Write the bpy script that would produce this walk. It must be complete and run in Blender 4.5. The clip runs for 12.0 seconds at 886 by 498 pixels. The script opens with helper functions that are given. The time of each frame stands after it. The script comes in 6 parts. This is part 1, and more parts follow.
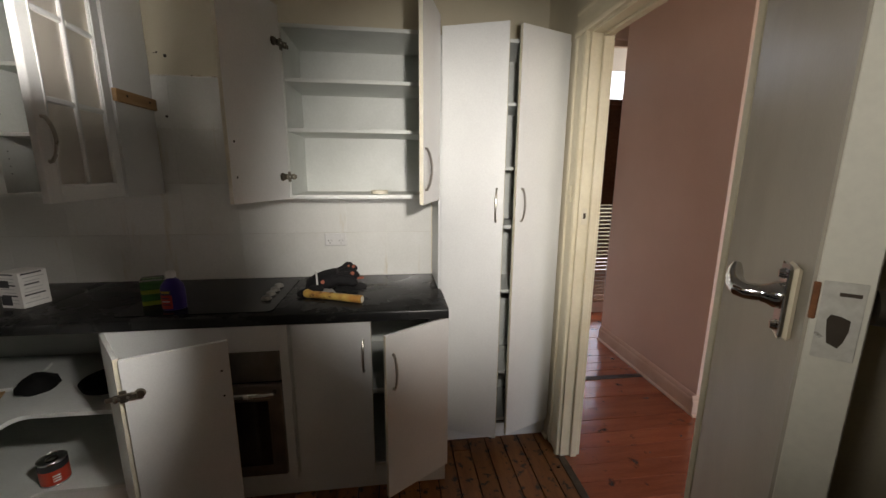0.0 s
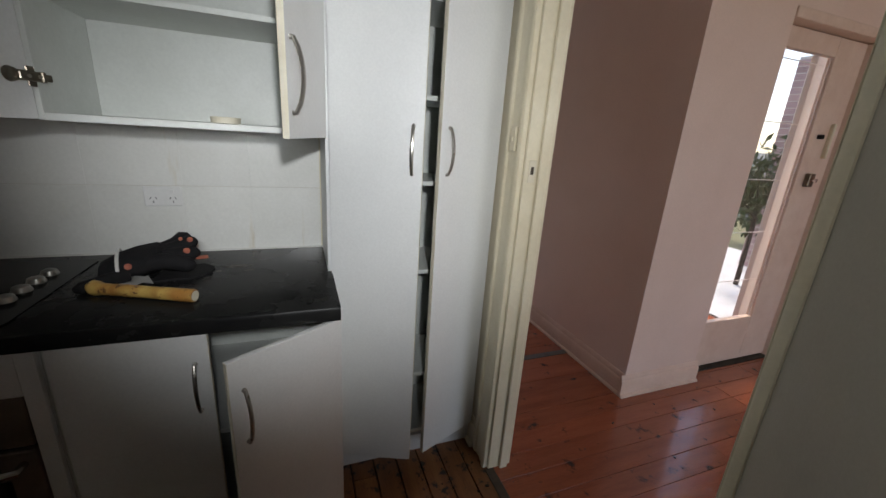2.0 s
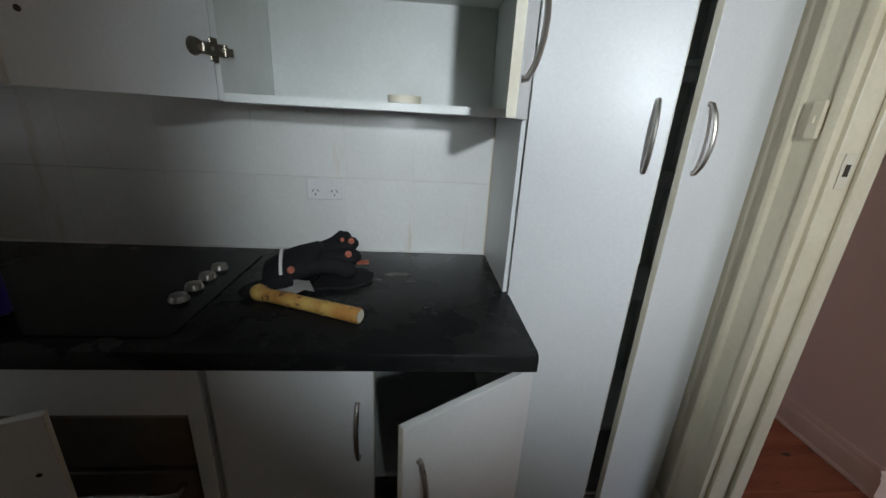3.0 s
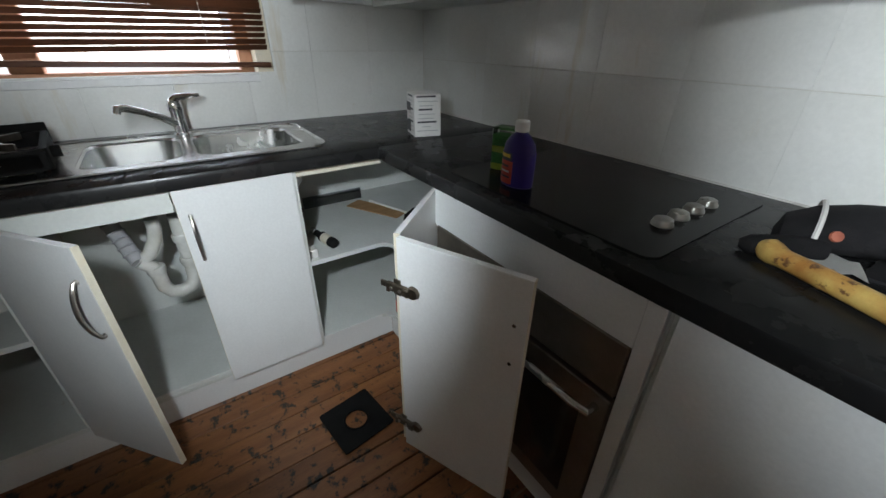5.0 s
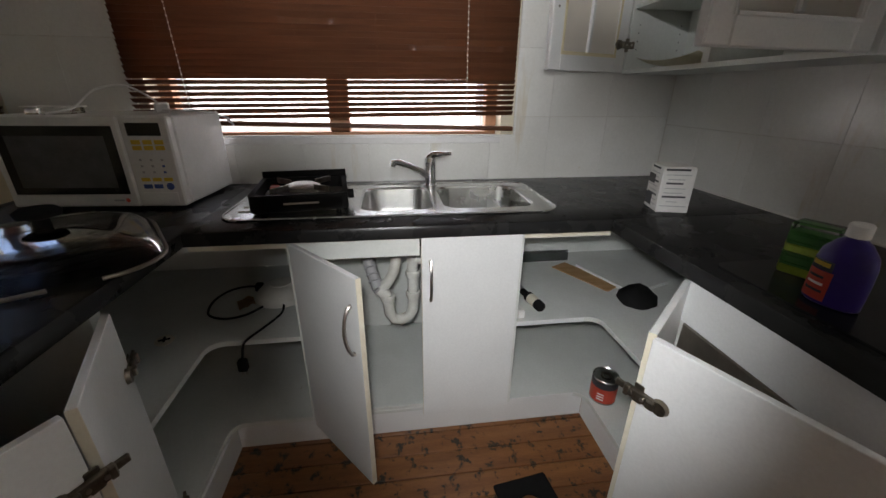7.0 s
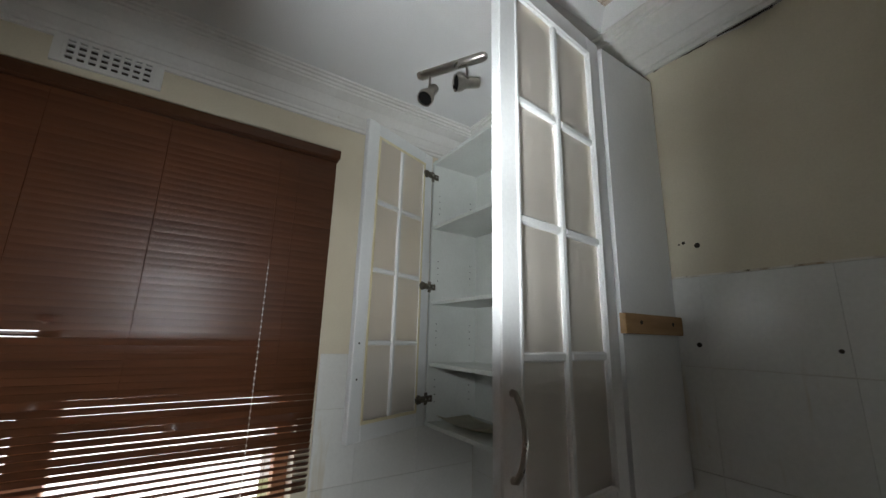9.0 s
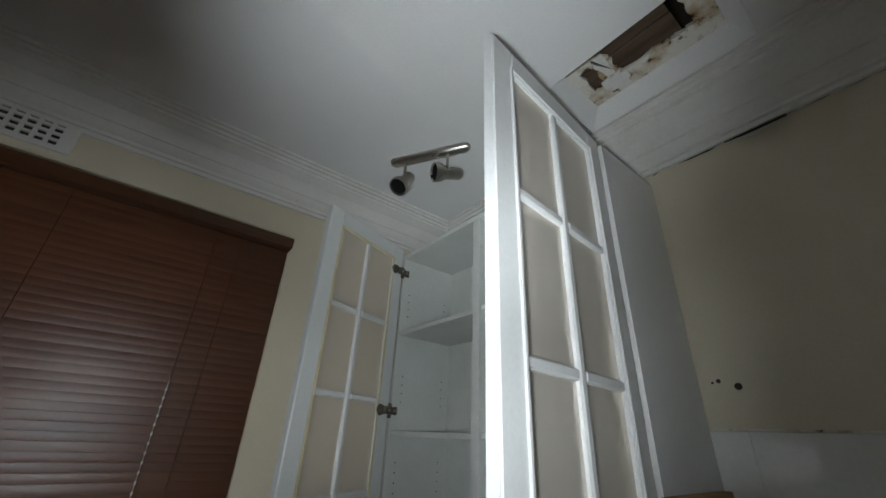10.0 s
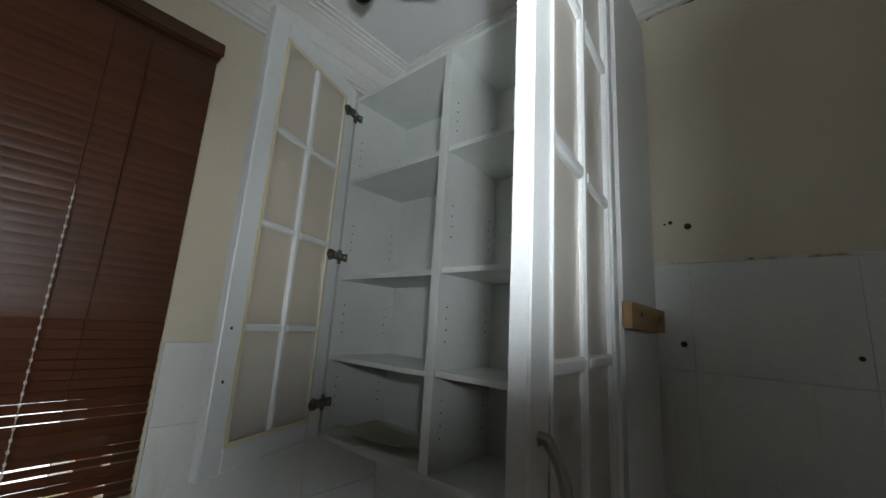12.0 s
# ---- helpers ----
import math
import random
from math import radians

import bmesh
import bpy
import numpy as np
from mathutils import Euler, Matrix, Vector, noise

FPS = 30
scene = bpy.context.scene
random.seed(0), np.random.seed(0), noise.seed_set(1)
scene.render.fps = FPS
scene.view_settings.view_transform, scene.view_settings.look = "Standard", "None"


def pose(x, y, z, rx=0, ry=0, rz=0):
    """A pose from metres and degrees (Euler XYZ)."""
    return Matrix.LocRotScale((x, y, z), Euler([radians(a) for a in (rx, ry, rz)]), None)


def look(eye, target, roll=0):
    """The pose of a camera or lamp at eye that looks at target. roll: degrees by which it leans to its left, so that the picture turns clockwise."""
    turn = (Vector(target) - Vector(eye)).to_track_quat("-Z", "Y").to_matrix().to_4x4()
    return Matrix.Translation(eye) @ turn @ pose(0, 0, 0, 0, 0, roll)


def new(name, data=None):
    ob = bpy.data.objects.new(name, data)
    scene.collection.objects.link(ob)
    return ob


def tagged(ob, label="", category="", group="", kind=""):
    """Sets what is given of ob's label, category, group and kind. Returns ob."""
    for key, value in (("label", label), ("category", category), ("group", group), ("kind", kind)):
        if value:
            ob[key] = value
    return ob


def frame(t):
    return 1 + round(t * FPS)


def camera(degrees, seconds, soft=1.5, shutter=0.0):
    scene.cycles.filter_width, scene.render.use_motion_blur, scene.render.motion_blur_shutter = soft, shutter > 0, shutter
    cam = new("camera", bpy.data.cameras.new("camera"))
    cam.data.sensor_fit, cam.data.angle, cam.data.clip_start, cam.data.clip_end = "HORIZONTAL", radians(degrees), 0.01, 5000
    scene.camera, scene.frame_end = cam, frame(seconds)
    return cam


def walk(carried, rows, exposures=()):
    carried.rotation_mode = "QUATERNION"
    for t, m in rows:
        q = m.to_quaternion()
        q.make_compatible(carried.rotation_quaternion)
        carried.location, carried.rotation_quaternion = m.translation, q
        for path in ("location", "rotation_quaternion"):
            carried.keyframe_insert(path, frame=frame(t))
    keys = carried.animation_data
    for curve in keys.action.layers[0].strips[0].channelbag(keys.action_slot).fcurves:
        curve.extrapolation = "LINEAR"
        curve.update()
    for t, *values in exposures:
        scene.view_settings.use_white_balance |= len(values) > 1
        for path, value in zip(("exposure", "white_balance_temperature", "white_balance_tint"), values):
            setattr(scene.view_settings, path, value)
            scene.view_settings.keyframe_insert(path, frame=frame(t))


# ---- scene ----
cam = camera(98.6, 12.0)
PATH = [
    (0, (2.124, -2.174, 1.468), (2.374, -0.229, 1.075), 0.4),
    (0.5, (2.18, -2.063, 1.49), (2.918, -0.255, 1.057), -1.8),
    (1, (2.185, -1.935, 1.496), (3.099, -0.204, 1.087), 0.0),
    (1.5, (2.223, -1.8, 1.433), (3.087, -0.054, 0.978), 4.1),
    (2, (2.256, -1.637, 1.373), (2.948, 0.15, 0.8), 3.8),
    (2.5, (2.188, -1.428, 1.366), (2.717, 0.417, 0.804), 3.2),
    (3, (2.089, -1.271, 1.335), (2.241, 0.615, 0.687), 3.2),
    (3.5, (2.048, -1.184, 1.284), (1.633, 0.579, 0.435), 4.1),
    (3.7, (2.028, -1.159, 1.27), (1.394, 0.511, 0.37), 5.0),
    (5.3, (1.832, -1.224, 1.216), (0.294, -0.38, 0.257), 0.0),
    (5.5, (1.814, -1.242, 1.212), (0.221, -0.514, 0.247), -0.3),
    (6, (1.785, -1.285, 1.204), (0.11, -0.803, 0.223), -0.7),
    (6.5, (1.763, -1.333, 1.203), (0.043, -1.052, 0.221), -0.2),
    (7, (1.735, -1.336, 1.267), (-0.099, -1.085, 0.509), 0.5),
    (7.5, (1.68, -1.312, 1.441), (-0.273, -0.975, 1.176), 1.0),
    (7.7, (1.672, -1.275, 1.483), (-0.287, -0.876, 1.427), 1.0),
    (9.3, (1.465, -1.19, 1.786), (-0.105, -0.074, 2.325), 1.6),
    (9.5, (1.416, -1.145, 1.813), (-0.129, -0.064, 2.48), 2.0),
    (10, (1.33, -1.093, 1.89), (-0.105, -0.013, 2.771), 2.8),
    (10.5, (1.243, -1.091, 1.91), (-0.06, 0.079, 2.875), 2.8),
    (11, (1.175, -1.082, 1.867), (-0.143, 0.187, 2.674), 5.0),
    (11.5, (1.156, -1.077, 1.8), (-0.157, 0.316, 2.377), 4.9),
    (12, (1.165, -1.08, 1.744), (-0.124, 0.398, 2.138), 3.5),
]
EXPOSE = [(0, 1.5, 8000, 21), (1.5, 1.2, 7500, 19), (2.0, 1.15, 7000, 18), (2.5, 1.05, 6500, 15), (3.0, 1.1, 6500, 14), (3.7, 1.5, 6500, 12), (5.3, 2.35, 6500, 14), (6.5, 2.35, 6600, 16), (7.0, 2.2, 7100, 20), (7.5, 2.1, 7200, 24), (7.7, 2.0, 7200, 24), (9.3, 1.45, 6700, 14), (10.5, 0.95, 6600, 13), (12, 1.2, 6600, 13)]
walk(cam, [(t, look(eye, target, roll)) for t, eye, target, roll in PATH], EXPOSE)

# ---------------- world, light ----------------
world = bpy.data.worlds.new("world")
scene.world = world
world.use_nodes = True
wn = world.node_tree.nodes
sky = wn.new("ShaderNodeTexSky")
sky.sky_type, sky.sun_disc = "NISHITA", False
sky.sun_elevation, sky.sun_rotation = radians(55), radians(22)
world.node_tree.links.new(sky.outputs[0], wn["Background"].inputs[0])
wn["Background"].inputs[1].default_value = 0.15


def lamp(name, kind, m, energy, color, **settings):
    data = bpy.data.lights.new(name, kind)
    data.energy, data.color = energy, color
    for key, value in settings.items():
        if key == "size":
            data.size = value
        elif key == "radius":
            data.shadow_soft_size = value
        elif key == "cone":
            data.spot_size, data.spot_blend = radians(value), 1.0
        elif key == "angle":
            data.angle = value
    ob = new(name, data)
    ob.matrix_basis = m
    return ob


lamp("sun", "SUN", look((3, 6, 9), (0.5, 0, 0)), 2.2, (1.0, 0.96, 0.9), angle=radians(15))
# seven fixed spot lamps added, standing in for the walker's one moving torch
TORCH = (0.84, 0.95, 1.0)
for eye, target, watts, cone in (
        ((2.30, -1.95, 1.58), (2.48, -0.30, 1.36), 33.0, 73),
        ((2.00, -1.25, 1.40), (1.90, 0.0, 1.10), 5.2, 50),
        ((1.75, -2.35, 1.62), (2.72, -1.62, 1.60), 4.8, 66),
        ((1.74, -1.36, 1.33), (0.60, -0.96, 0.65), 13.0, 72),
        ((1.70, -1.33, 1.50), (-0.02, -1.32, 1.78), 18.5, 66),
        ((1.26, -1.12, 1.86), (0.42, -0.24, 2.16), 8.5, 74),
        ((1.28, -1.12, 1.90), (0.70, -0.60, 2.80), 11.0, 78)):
    lamp("torch_stand_in", "SPOT", look(eye, target), watts, TORCH, radius=0.03, cone=cone)
# the sky's light in the opening of the sink window
lamp("window_light", "AREA", look((-0.235, -1.56, 1.77), (1.0, -1.56, 1.77)), 6.0, (0.92, 0.96, 1.0), size=1.3)

# unseen area lamp added at the hall's open south end to brighten it
lamp("hall_fill", "AREA", look((4.35, -3.58, 1.4), (4.3, 0.0, 1.2)), 5.5, (0.90, 0.97, 1.0), size=1.9)

# ---------------- mesh helpers ----------------


def face(bm, vs):
    try:
        return bm.faces.new(vs)
    except ValueError:
        return None


def box(bm, x0, x1, y0, y1, z0, z1, bevel=0.0, m=None, seg=1):
    co = [(x, y, z) for z in (z0, z1) for y in (y0, y1) for x in (x0, x1)]
    v = [bm.verts.new(c) for c in co]
    fs = [bm.faces.new([v[i] for i in q]) for q in ((0, 2, 3, 1), (4, 5, 7, 6), (0, 1, 5, 4), (2, 6, 7, 3), (0, 4, 6, 2), (1, 3, 7, 5))]
    if bevel:
        es = list({e for f in fs for e in f.edges})
        r = bmesh.ops.bevel(bm, geom=es, offset=bevel, segments=seg, affect="EDGES", profile=0.5)
        v = list({w for f in r["faces"] for w in f.verts} | {w for w in v if w.is_valid})
    if m is not None:
        for w in v:
            w.co = m @ w.co
    return bm


def ring(bm, centre, u, w, r, seg, ru=None):
    return [bm.verts.new(centre + u * (r * math.cos(2 * math.pi * i / seg)) + w * ((ru or r) * math.sin(2 * math.pi * i / seg))) for i in range(seg)]


def bridge(bm, a, b):
    n = len(a)
    for i in range(n):
        face(bm, (a[i], a[(i + 1) % n], b[(i + 1) % n], b[i]))


def tube(bm, pts, r, seg=8, caps=True):
    """A round bar along a line of points; r may be a list."""
    pts = [Vector(p) for p in pts]
    rs = r if isinstance(r, (list, tuple)) else [r] * len(pts)
    prev, u = None, None
    for i, p in enumerate(pts):
        d = (pts[min(i + 1, len(pts) - 1)] - pts[max(i - 1, 0)]).normalized()
        if u is None:
            u = d.orthogonal().normalized()
        else:
            u = (u - d * u.dot(d)).normalized()
        w = d.cross(u)
        cur = ring(bm, p, u, w, rs[i], seg)
        if prev is None:
            if caps:
                face(bm, list(reversed(cur)))
        else:
            bridge(bm, prev, cur)
        prev = cur
    if caps:
        face(bm, prev)
    return bm


def flow(pts, n=5):
    """Smooth line through the given points."""
    ps = [Vector(p) for p in pts]
    ps = [2 * ps[0] - ps[1]] + ps + [2 * ps[-1] - ps[-2]]
    out = []
    for a, b, c, d in zip(ps, ps[1:], ps[2:], ps[3:]):
        for k in range(n):
            t = k / n
            out.append(0.5 * (2 * b + (c - a) * t + (2 * a - 5 * b + 4 * c - d) * t * t + (3 * b - a - 3 * c + d) * t ** 3))
    return out + [ps[-2]]


def cyl(bm, p0, p1, r0, r1=None, seg=16):
    return tube(bm, (p0, p1), [r0, r0 if r1 is None else r1], seg)


def lathe(bm, profile, seg=24, centre=(0, 0, 0), closed_ends=True):
    """A turned body: (radius, height) pairs from below to above."""
    c, prev = Vector(centre), None
    for k, (r, z) in enumerate(profile):
        cur = ring(bm, c + Vector((0, 0, z)), Vector((1, 0, 0)), Vector((0, 1, 0)), max(r, 1e-4), seg)
        if prev is None:
            if closed_ends:
                face(bm, list(reversed(cur)))
        else:
            bridge(bm, prev, cur)
        prev = cur
    if closed_ends:
        face(bm, prev)
    return bm


def prism(bm, outline, z0, z1):
    """A flat outline in x and y, given thickness from z0 to z1."""
    a = [bm.verts.new((x, y, z0)) for x, y in outline]
    b = [bm.verts.new((x, y, z1)) for x, y in outline]
    bridge(bm, a, b)
    face(bm, list(reversed(a)))
    face(bm, b)
    return bm


def rounded(x0, x1, y0, y1, r, n=6):
    out = []
    for cx, cy, a0 in ((x1 - r, y1 - r, 0), (x0 + r, y1 - r, 90), (x0 + r, y0 + r, 180), (x1 - r, y0 + r, 270)):
        for i in range(n + 1):
            a = radians(a0 + 90 * i / n)
            out.append((cx + r * math.cos(a), cy + r * math.sin(a)))
    return out


def sweep(bm, profile, path, up=(0, 0, 1)):
    """A moulding: profile of (out, up) pairs along a straight line from path[0] to path[1], out given as path[2]."""
    p0, p1, out = (Vector(p) for p in path)
    up = Vector(up)
    a = [bm.verts.new(p0 + out * o + up * h) for o, h in profile]
    b = [bm.verts.new(p1 + out * o + up * h) for o, h in profile]
    bridge(bm, a, b)
    face(bm, list(reversed(a)))
    face(bm, b)
    return bm


def mesh_of(name, bm, material, sharp=35):
    bmesh.ops.recalc_face_normals(bm, faces=bm.faces[:])
    lim = radians(sharp)
    for f in bm.faces:
        f.smooth = True
    for e in bm.edges:
        e.smooth = len(e.link_faces) == 2 and e.calc_face_angle(9) < lim
    me = bpy.data.meshes.new(name)
    bm.to_mesh(me)
    bm.free()
    me.materials.append(material)
    return me


def part(name, bm, material, parent, label="", m=None):
    ob = new(name, mesh_of(name, bm, material))
    ob.parent = parent
    if m is not None:
        ob.matrix_basis = m
    return tagged(ob, label)


def thing(name, label, category, m=None, group=""):
    ob = new(name)
    ob.empty_display_size = 0.05
    if m is not None:
        ob.matrix_basis = m
    return tagged(ob, label, category, group)


def solid(name, bm, material, label, category, m=None, group="", kind=""):
    ob = new(name, mesh_of(name, bm, material))
    if m is not None:
        ob.matrix_basis = m
    return tagged(ob, label, category, group, kind)


def structure(name, bm, material, label="", category=""):
    return tagged(new(name, mesh_of(name, bm, material)), label, category, "", "structure")


def B(*boxes, bevel=0.0):
    bm = bmesh.new()
    for b in boxes:
        box(bm, *b, bevel=bevel)
    return bm


# ---------------- materials ----------------


def material(name, c1, c2=None, rough=0.5, metal=0.0, scale=6.0, fine=90.0, bump=0.1, rvar=0.12, stretch=(1, 1, 1), spots=None, coat=0.0, random_tint=0.0, contrast=(0.3, 0.7), trans=0.0, bump_scale=None, grain=0.93, spec=0.5, drips=None):
    """Two-scale colour and relief: c1 to c2 by large soft noise, fine grain on top, optional dark spots (colour, scale, threshold)."""
    c2 = c2 or tuple(0.86 * v for v in c1)
    ma = bpy.data.materials.new(name)
    ma.use_nodes = True
    nt = ma.node_tree
    nd, ln = nt.nodes, nt.links
    bs = nd["Principled BSDF"]
    geo = nd.new("ShaderNodeNewGeometry")
    mp = nd.new("ShaderNodeMapping")
    mp.inputs["Scale"].default_value = stretch
    ln.new(geo.outputs["Position"], mp.inputs[0])
    vec = mp.outputs[0]
    if random_tint:
        info = nd.new("ShaderNodeObjectInfo")
        add = nd.new("ShaderNodeVectorMath")
        mul = nd.new("ShaderNodeMath")
        mul.operation, mul.inputs[1].default_value = "MULTIPLY", 37.0
        ln.new(info.outputs["Random"], mul.inputs[0])
        ln.new(vec, add.inputs[0])
        ln.new(mul.outputs[0], add.inputs[1])
        vec = add.outputs[0]

    def noise_tex(s, detail=6.0, rgh=0.6, vec=vec):
        n = nd.new("ShaderNodeTexNoise")
        n.inputs["Scale"].default_value, n.inputs["Detail"].default_value, n.inputs["Roughness"].default_value = s, detail, rgh
        ln.new(vec, n.inputs["Vector"])
        return n.outputs["Fac"]

    def ramp(fac, a, b):
        r = nd.new("ShaderNodeMapRange")
        r.inputs[1].default_value, r.inputs[2].default_value = a, b
        ln.new(fac, r.inputs[0])
        return r.outputs[0]

    def mix(fac, a, b, blend="MIX"):
        x = nd.new("ShaderNodeMix")
        x.data_type, x.blend_type = "RGBA", blend
        for sock, val in ((x.inputs[0], fac), (x.inputs[6], a), (x.inputs[7], b)):
            if isinstance(val, (int, float)):
                sock.default_value = val
            elif isinstance(val, tuple):
                sock.default_value = (*val, 1)
            else:
                ln.new(val, sock)
        return x.outputs[2]

    big, small = noise_tex(scale), noise_tex(fine, 3.0)
    col = mix(ramp(big, *contrast), tuple(c1), tuple(c2))
    col = mix(ramp(small, 0.3, 0.75), col, mix(1.0, col, (grain, grain, grain), "MULTIPLY"))
    if spots:
        sc, ss, th = spots
        col = mix(ramp(noise_tex(ss, 5.0, 0.65, geo.outputs["Position"]), th, th + 0.07), col, tuple(sc))
    if drips:
        dm = nd.new("ShaderNodeMapping")
        dm.inputs["Scale"].default_value = (9, 9, 1.1)
        ln.new(geo.outputs["Position"], dm.inputs[0])
        col = mix(ramp(noise_tex(1.0, 5.0, 0.6, dm.outputs[0]), drips[1], drips[1] + 0.16), col, tuple(drips[0]))
    if random_tint:
        hsv = nd.new("ShaderNodeHueSaturation")
        val = nd.new("ShaderNodeMapRange")
        val.inputs[3].default_value, val.inputs[4].default_value = 1 - random_tint, 1 + random_tint
        ln.new(info.outputs["Random"], val.inputs[0])
        ln.new(val.outputs[0], hsv.inputs["Value"])
        ln.new(col, hsv.inputs["Color"])
        col = hsv.outputs[0]
    ln.new(col, bs.inputs["Base Color"])
    rr = nd.new("ShaderNodeMapRange")
    rr.inputs[3].default_value, rr.inputs[4].default_value = max(0.02, rough - rvar), min(1.0, rough + rvar)
    ln.new(big, rr.inputs[0])
    ln.new(rr.outputs[0], bs.inputs["Roughness"])
    bs.inputs["Metallic"].default_value = metal
    bs.inputs["Coat Weight"].default_value = coat
    bs.inputs["Specular IOR Level"].default_value = spec
    if bump:
        bp = nd.new("ShaderNodeBump")
        bp.inputs["Strength"].default_value, bp.inputs["Distance"].default_value = bump, 0.004
        ln.new(noise_tex(bump_scale, 5.0) if bump_scale else small, bp.inputs["Height"])
        ln.new(bp.outputs[0], bs.inputs["Normal"])
    if trans:
        tr = nd.new("ShaderNodeBsdfTranslucent")
        ln.new(col, tr.inputs[0])
        ms = nd.new("ShaderNodeMixShader")
        ms.inputs[0].default_value = trans
        ln.new(bs.outputs[0], ms.inputs[1])
        ln.new(tr.outputs[0], ms.inputs[2])
        ln.new(ms.outputs[0], nd["Material Output"].inputs[0])
    return ma


def glass(name, color=(1, 1, 1), rough=0.0, ior=1.45, through_part=1.0):
    ma = bpy.data.materials.new(name)
    ma.use_nodes = True
    bs = ma.node_tree.nodes["Principled BSDF"]
    bs.inputs["Base Color"].default_value = (*color, 1)
    bs.inputs["Roughness"].default_value = rough
    bs.inputs["Transmission Weight"].default_value = through_part
    bs.inputs["IOR"].default_value = ior
    return ma


WHITE = material("white_melamine", (0.80, 0.81, 0.80), (0.74, 0.75, 0.74), rough=0.38, scale=3, fine=140, bump=0.03, spots=((0.55, 0.5, 0.42), 26, 0.76))
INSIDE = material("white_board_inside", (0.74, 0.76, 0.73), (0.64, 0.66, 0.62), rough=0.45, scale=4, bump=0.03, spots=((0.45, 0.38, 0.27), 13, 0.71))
EDGE = material("cream_edge_band", (0.78, 0.74, 0.62), (0.66, 0.60, 0.46), rough=0.5, scale=9)
TILE = material("white_glazed_tile", (0.76, 0.76, 0.73), (0.70, 0.70, 0.66), rough=0.22, rvar=0.08, scale=5, bump=0.05, bump_scale=12, random_tint=0.025, drips=((0.56, 0.47, 0.31), 0.60), spots=((0.5, 0.42, 0.28), 22, 0.72))
GROUT = material("pale_grout", (0.70, 0.68, 0.63), (0.56, 0.53, 0.47), rough=0.9, scale=20)
CREAM = material("cream_wall_paint", (0.70, 0.64, 0.50), (0.62, 0.55, 0.41), rough=0.6, scale=2.2, fine=160, bump=0.12, spots=((0.42, 0.33, 0.2), 7, 0.76))
PINK = material("pink_wall_paint", (0.82, 0.65, 0.57), (0.76, 0.59, 0.51), rough=0.6, scale=2.0, fine=160, bump=0.1, spots=((0.5, 0.35, 0.28), 6, 0.78))
PINKTRIM = material("pink_skirting_paint", (0.79, 0.62, 0.52), (0.70, 0.52, 0.42), rough=0.4, scale=8, spots=((0.35, 0.25, 0.2), 18, 0.72))
CEIL = material("white_ceiling_paint", (0.80, 0.80, 0.79), (0.74, 0.74, 0.73), rough=0.8, scale=1.6, fine=200, bump=0.06)
PLASTER = material("old_plaster_cornice", (0.78, 0.77, 0.74), (0.66, 0.64, 0.60), rough=0.7, scale=4, bump=0.15, stretch=(1, 1, 1), spots=((0.45, 0.36, 0.24), 12, 0.72))
STAINED = material("stained_plaster", (0.74, 0.71, 0.64), (0.36, 0.24, 0.11), contrast=(0.46, 0.66), rough=0.85, scale=13, fine=120, bump=0.4, spots=((0.06, 0.04, 0.025), 26, 0.59))
TRIM = material("cream_gloss_trim", (0.76, 0.69, 0.52), (0.66, 0.58, 0.41), rough=0.35, scale=5, bump=0.08, spots=((0.32, 0.25, 0.16), 30, 0.72))
DOORPAINT = material("greige_door_paint", (0.42, 0.385, 0.31), (0.36, 0.33, 0.27), rough=0.42, scale=2.5, fine=170, bump=0.08, spots=((0.7, 0.66, 0.57), 14, 0.74))
BLACKTOP = material("black_laminate_worktop", (0.010, 0.010, 0.011), (0.018, 0.018, 0.017), spec=0.22, rough=0.27, rvar=0.12, scale=7, fine=60, bump=0.05, spots=((0.11, 0.10, 0.085), 9, 0.725))
HOB = material("black_ceramic_glass", (0.012, 0.012, 0.013), (0.016, 0.016, 0.016), spec=0.15, rough=0.17, rvar=0.1, scale=9, bump=0.02, spots=((0.09, 0.085, 0.075), 13, 0.70))
STEEL = material("brushed_stainless_steel", (0.60, 0.60, 0.58), (0.52, 0.52, 0.50), rough=0.26, rvar=0.06, metal=1.0, scale=5, bump=0.01, spots=((0.42, 0.40, 0.36), 30, 0.68))
NICKEL = material("satin_nickel", (0.55, 0.52, 0.47), (0.45, 0.42, 0.38), rough=0.3, metal=1.0, scale=20, bump=0.02)
CHROME = material("chrome", (0.78, 0.78, 0.78), (0.66, 0.66, 0.66), rough=0.09, rvar=0.05, metal=1.0, scale=20, bump=0)
DULLMETAL = material("dull_hinge_metal", (0.25, 0.22, 0.175), (0.12, 0.10, 0.08), rough=0.32, metal=0.9, scale=40)
OVENBLACK = material("oven_glass_black", (0.012, 0.011, 0.010), (0.02, 0.017, 0.014), rough=0.12, scale=8, bump=0.0)
OVENSTEEL = material("greasy_oven_steel", (0.30, 0.27, 0.23), (0.20, 0.175, 0.15), rough=0.36, metal=0.85, scale=7, bump=0.05)
DARK = material("black_plastic", (0.008, 0.008, 0.008), (0.014, 0.014, 0.014), spec=0.1, rough=0.75, scale=12, bump=0.05)
# near-black: stands for shade in holes, cracks and voids, also dark timber, grit
SHADEDARK = material("hole_shade_and_dark_timber", (0.06, 0.045, 0.03), (0.025, 0.02, 0.015), rough=0.95, scale=10, bump=0.3)
BOARD = material("kitchen_pine_boards", (0.35, 0.145, 0.05), (0.21, 0.08, 0.028), rough=0.42, rvar=0.14, scale=2.4, fine=34, bump=0.22, stretch=(9, 1.0, 9), random_tint=0.22, grain=0.75, spots=((0.028, 0.021, 0.016), 21, 0.55))
